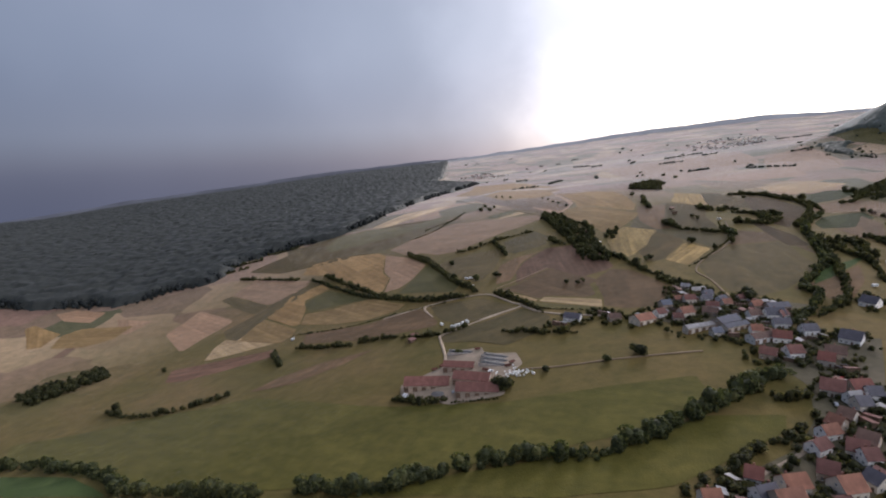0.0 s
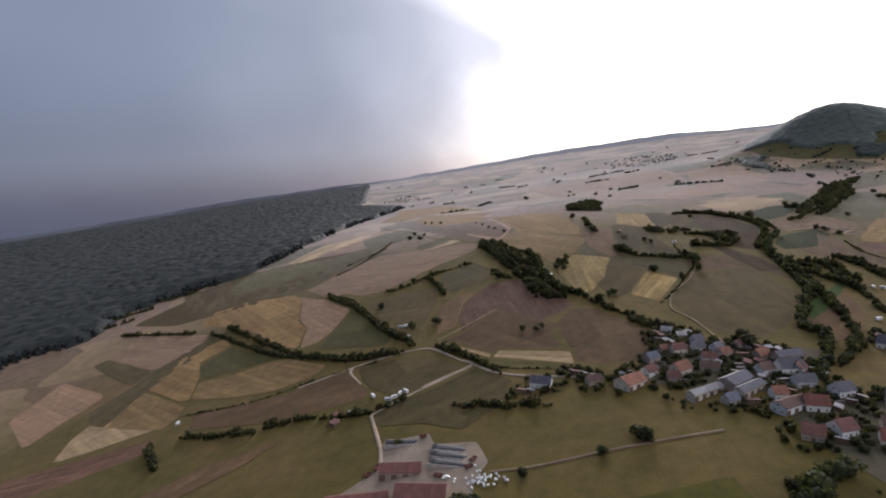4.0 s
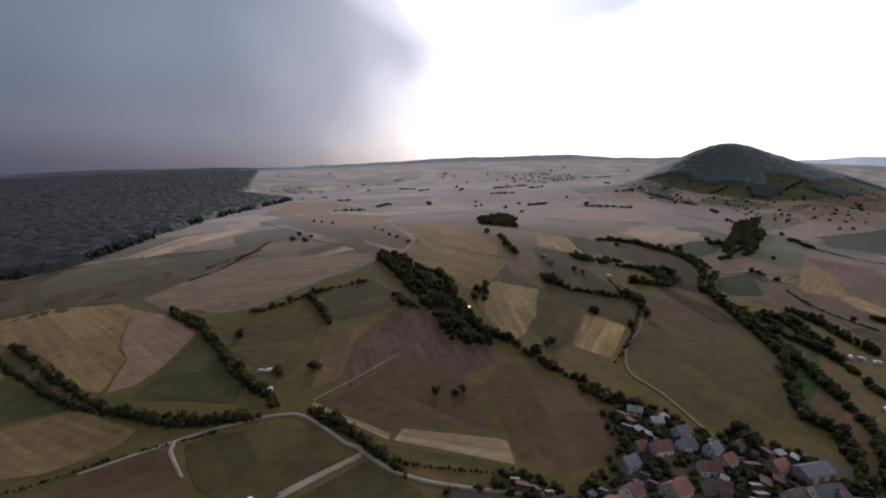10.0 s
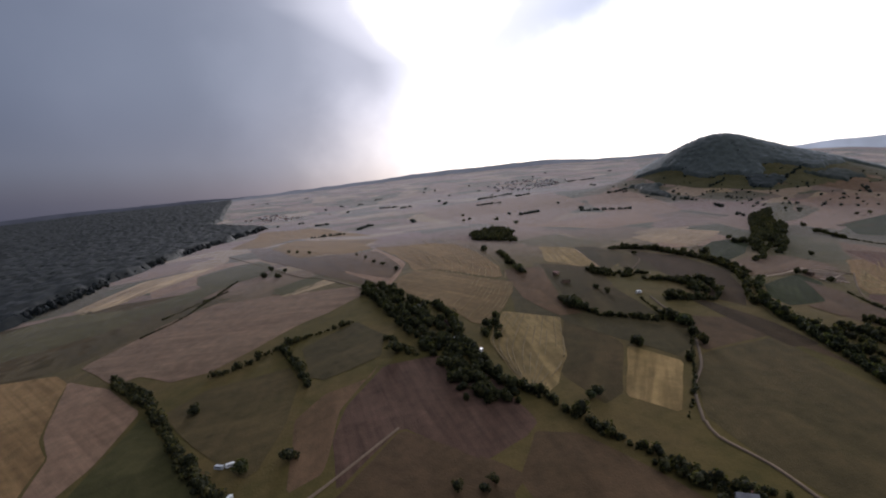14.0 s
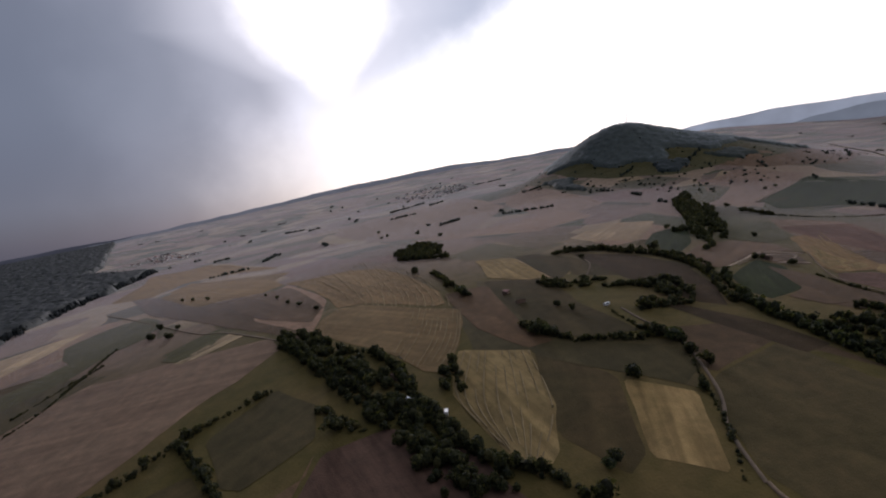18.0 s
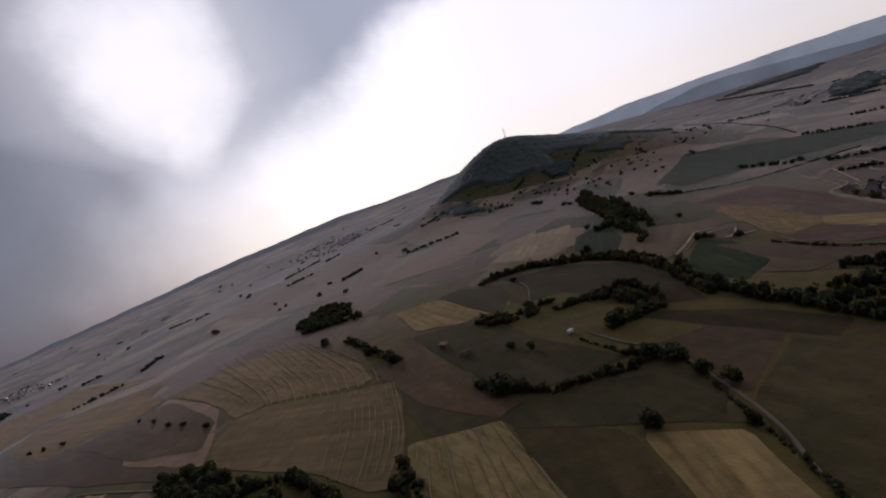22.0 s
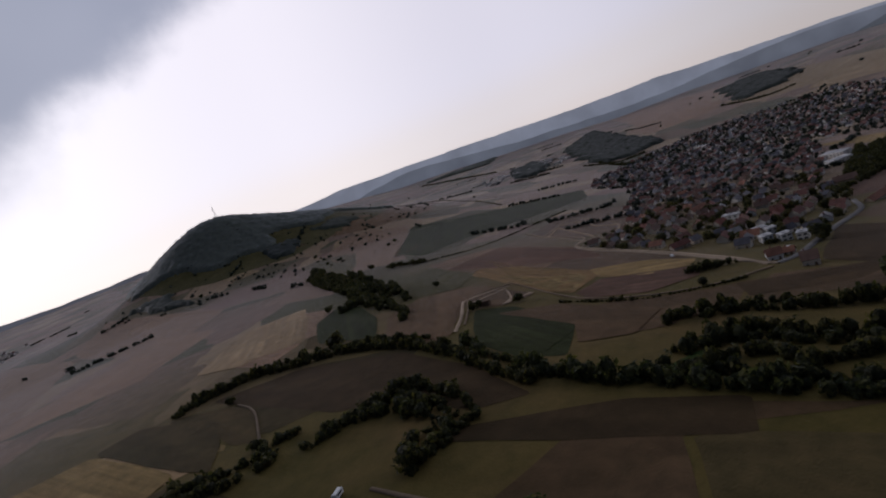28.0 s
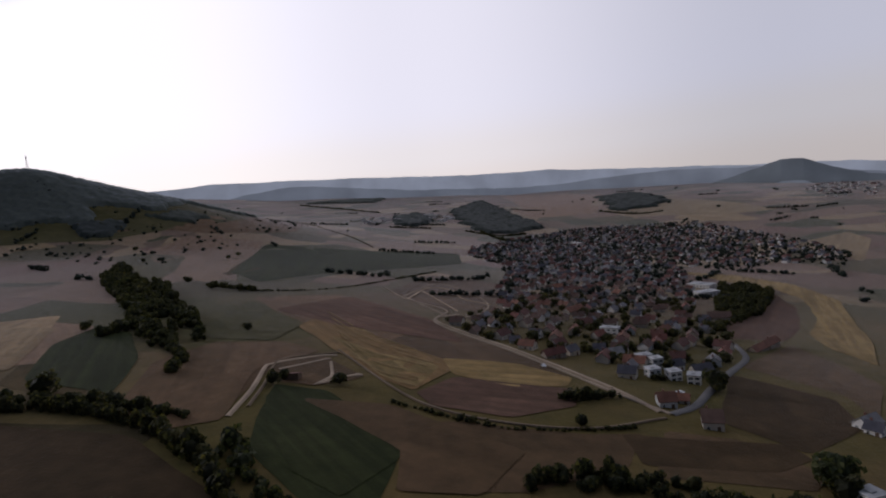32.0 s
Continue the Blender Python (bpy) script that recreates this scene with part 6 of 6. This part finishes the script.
# ---- woods ----
def canopy(poly, step, hgt, seed, mat, label):
    """A closed canopy: a lumpy sheet of crowns with a ragged edge that comes down to the ground."""
    r = np.random.default_rng(seed)
    p = np.array(poly, float)
    xs, ys = np.arange(p[:, 0].min() - step, p[:, 0].max() + 2 * step, step), np.arange(p[:, 1].min() - step, p[:, 1].max() + 2 * step, step)
    x, y = np.meshgrid(xs, ys)
    x, y = x + r.uniform(-0.42, 0.42, x.shape) * step, y + r.uniform(-0.42, 0.42, x.shape) * step
    wx, wy = x + 1.6 * step * np.sin(y / (3.1 * step)) * np.cos(x / (4.3 * step)), y + 1.6 * step * np.sin(x / (2.7 * step) + seed)
    keep = np.zeros(x.shape, bool)
    for (x0, y0), (x1, y1) in zip(poly, poly[1:] + poly[:1]):
        if y0 != y1:
            keep ^= ((y0 > wy) != (y1 > wy)) & (wx < (x1 - x0) * (wy - y0) / (y1 - y0) + x0)
    keep[0], keep[-1], keep[:, 0], keep[:, -1] = False, False, False, False
    z = height(x, y)
    lump = 0.52 + 0.52 * r.random(x.shape)
    top = np.where(keep, z + hgt * lump, z - 0.4)
    n = x.shape[1]
    q = np.arange(x.size).reshape(x.shape)
    touch = keep[:-1, :-1] | keep[:-1, 1:] | keep[1:, 1:] | keep[1:, :-1]
    faces = np.stack([q[:-1, :-1], q[:-1, 1:], q[1:, 1:], q[1:, :-1]], -1)[touch]
    used, faces = np.unique(faces, return_inverse=True)
    v = np.stack([x, y, top], -1).reshape(-1, 3)[used]
    tagged(new("forest", mesh_of("forest", v, faces.reshape(-1, 4), mat, smooth=True)), label, "forest", kind="stuff")


FOREST_EDGE = [(-1300, 900), (-640, 915), (-556, 957), (-484, 985), (-446, 1116), (-254, 1207), (-161, 1433), (-41, 1825), (60, 2100), (85, 2276), (-100, 2720)]
canopy(FOREST_EDGE + [(-60, 2900), polar(-3, 4300), polar(-15, 4460), polar(-30, 4460), polar(-48, 4460), polar(-62, 4400), polar(-78, 3000), (-1500, 1150)], 9.0, 15, 1, HAZE_BLUE_FOREST, "dense dark mixed forest reaching to the horizon")
re_ = random.Random(77)
spots = []
for q in smooth_line(FOREST_EDGE, 5.0):
    for k in range(2):
        h = re_.uniform(5, 14)
        spots.append((q.x + re_.gauss(-4, 9), q.y + re_.gauss(4, 9), h * 0.42, h))
grove("forest_edge", spots, CROWN_LOW + FIR_LOW[:1], HAZE_BLUE_FOREST, "ragged dark edge of the mixed forest", "forest")
canopy([(1184, 1468), (1262, 1364), (1334, 1390), (1442, 1299), (1538, 1338), (1634, 1234), (1730, 1234), (1778, 1286), (1754, 1429), (1658, 1624), (1490, 1780), (1262, 1793), (1154, 1676), (1190, 1572)], 7.0, 8, 3, HAZE_PALE_WOOD, "broadleaf wood over the hilltop, leaf colour paled as haze")


canopy([(2758, 760), (3460, 625), (2544, 518), (2169, 427), (2025, 480), (1915, 624), (2234, 698)], 9.4, 11, 31, HAZE_BLUE_WOOD, "far dark broadleaf wood between fields")
canopy([(3083, 28), (3303, -203), (2651, -157), (2475, -52), (2413, 116)], 10.8, 11, 32, HAZE_BLUE_WOOD, "far dark broadleaf wood between fields")
canopy([(4308, 1335), (3670, 1299), (3715, 1749)], 13.0, 13, 33, HAZE_BLUE_WOOD, "far dark broadleaf wood between fields")
canopy([(2498, 981), (2737, 913), (2340, 817), (2051, 840), (2105, 912)], 8.6, 10, 34, HAZE_BLUE_WOOD, "far dark broadleaf wood between fields")
canopy([(1231, 1362), (1296, 1354), (1300, 1324), (1240, 1280), (1204, 1323)], 6.5, 8, 35, HAZE_BLUE_WOOD, "far dark broadleaf wood between fields")
canopy([(1355, 1314), (1452, 1273), (1465, 1212), (1378, 1235)], 6.5, 7, 36, HAZE_BLUE_WOOD, "far dark broadleaf wood between fields")
canopy([(1078, 1610), (1120, 1536), (1028, 1413), (1028, 1463)], 7.2, 8, 37, HAZE_BLUE_WOOD, "far dark broadleaf wood between fields")
# scattered hedges and copses of the far country
rf = random.Random(21)
spots = []
for i in range(170):
    a, d = rf.uniform(-2, 126), 700 + 2900 * rf.random() ** 1.3
    x, y = polar(a, d)
    if inside(x, y, VILLAGE) or (a < 45 and d < 1000):
        continue
    turn, n = radians(-a) + rf.gauss(0, 0.9), rf.choice((1, 2, 3, 5, 8, 12, 17))
    for k in range(n):
        s = rf.uniform(0.6, 1.2)
        spots.append((x + k * 6.5 * math.cos(turn) + rf.uniform(-3, 3), y + k * 6.5 * math.sin(turn) + rf.uniform(-3, 3), 4.0 * s, 6.4 * s))
for i in range(420):
    x, y, k = rf.uniform(1000, 1780), rf.uniform(1080, 1700), rf.uniform(0.4, 1.0)
    if hz(x, y) < hz(1385, 1570) - 50 and noise.noise(Vector((x * 0.012, y * 0.012, 4))) > -0.12:
        spots.append((x, y, 4.2 * k, 6.0 * k))
grove("far_hedges", spots, CROWN_LOW, HAZE_BLUE_WOOD, "scattered far hedges and copses", "hedge")

# ---- distant ridges: haze painted as pale colour and glow ----
def ridge(name, knots, dist, mat, label):
    v, f, n = [], [], 120
    a0, a1 = knots[0][0], knots[-1][0]
    for i in range(n + 1):
        a = a0 + (a1 - a0) * i / n
        top = np.interp(a, [k[0] for k in knots], [k[1] for k in knots]) + 9 * noise.noise(Vector((a * 0.35, dist * 0.01, 0))) + 4 * noise.noise(Vector((a * 1.3, dist * 0.01, 5)))
        for d, z in ((dist - 45, top - 150), (dist, top), (dist + 30, top - 150)):
            v.append((*polar(a, d), z))
        if i:
            o = 3 * i
            f += [(o - 3, o, o + 1, o - 2), (o - 2, o + 1, o + 2, o - 1)]
    tagged(new(name, mesh_of(name, v, f, mat, smooth=True)), label, "ridge", kind="structure")


# haze put into the colour, which also glows though the hills give no light
def haze_glow_material(name, c, e):
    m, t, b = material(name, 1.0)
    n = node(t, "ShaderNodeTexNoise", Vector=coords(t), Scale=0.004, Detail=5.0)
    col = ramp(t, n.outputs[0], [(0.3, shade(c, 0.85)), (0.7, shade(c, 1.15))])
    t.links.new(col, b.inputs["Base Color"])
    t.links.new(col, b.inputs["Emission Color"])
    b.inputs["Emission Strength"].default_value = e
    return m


ridge("backdrop_ridge", [(52, 400), (58, 430), (62, 452), (65, 440), (69, 435), (74, 415), (80, 385), (86, 345), (91, 330), (95, 315), (100, 280), (106, 235), (112, 190), (121, 140), (126, 60)], 4640, haze_glow_material("far_blue_hills", (0.36, 0.385, 0.42), 0.62), "pale blue distant hills in haze")
ridge("backdrop_ridge", [(60, 260), (65, 345), (68.6, 375), (72, 360), (76, 320), (81, 262), (86, 235), (91, 200), (96, 180), (100, 200), (107, 200), (114, 160), (119, 95), (125, 20)], 4530, haze_glow_material("mid_blue_hills", (0.23, 0.25, 0.275), 0.55), "dim blue wooded hills in haze")
ridge("backdrop_ridge", [(109, 60), (112, 105), (113.6, 143), (115.8, 190), (117.5, 180), (119.8, 103), (122, 45), (126, -20)], 4440, haze_glow_material("hazed_far_hill", (0.135, 0.15, 0.16), 0.5), "distant wooded hill dimmed by painted haze")
ridge("backdrop_ridge", [(-12, 55), (-5, 118), (6, 208), (18, 312), (25, 352), (31, 385), (36, 374), (42, 388), (52, 392)], 4420, haze_glow_material("hazy_north_ridge", (0.17, 0.175, 0.19), 0.45), "hazy grey wooded ridge in the north")
# raised strip in the colour of the murk, hiding pale ground behind it
ridge("backdrop_ridge", [(-80, -150), (-46, -150), (-37, -70), (-27, -8), (-15, 90), (-8, 122), (0, 160), (4, 190)], 4470, haze_glow_material("murky_plain", (0.065, 0.068, 0.082), 0.4), "far plain with storm murk painted on, glowing faintly")
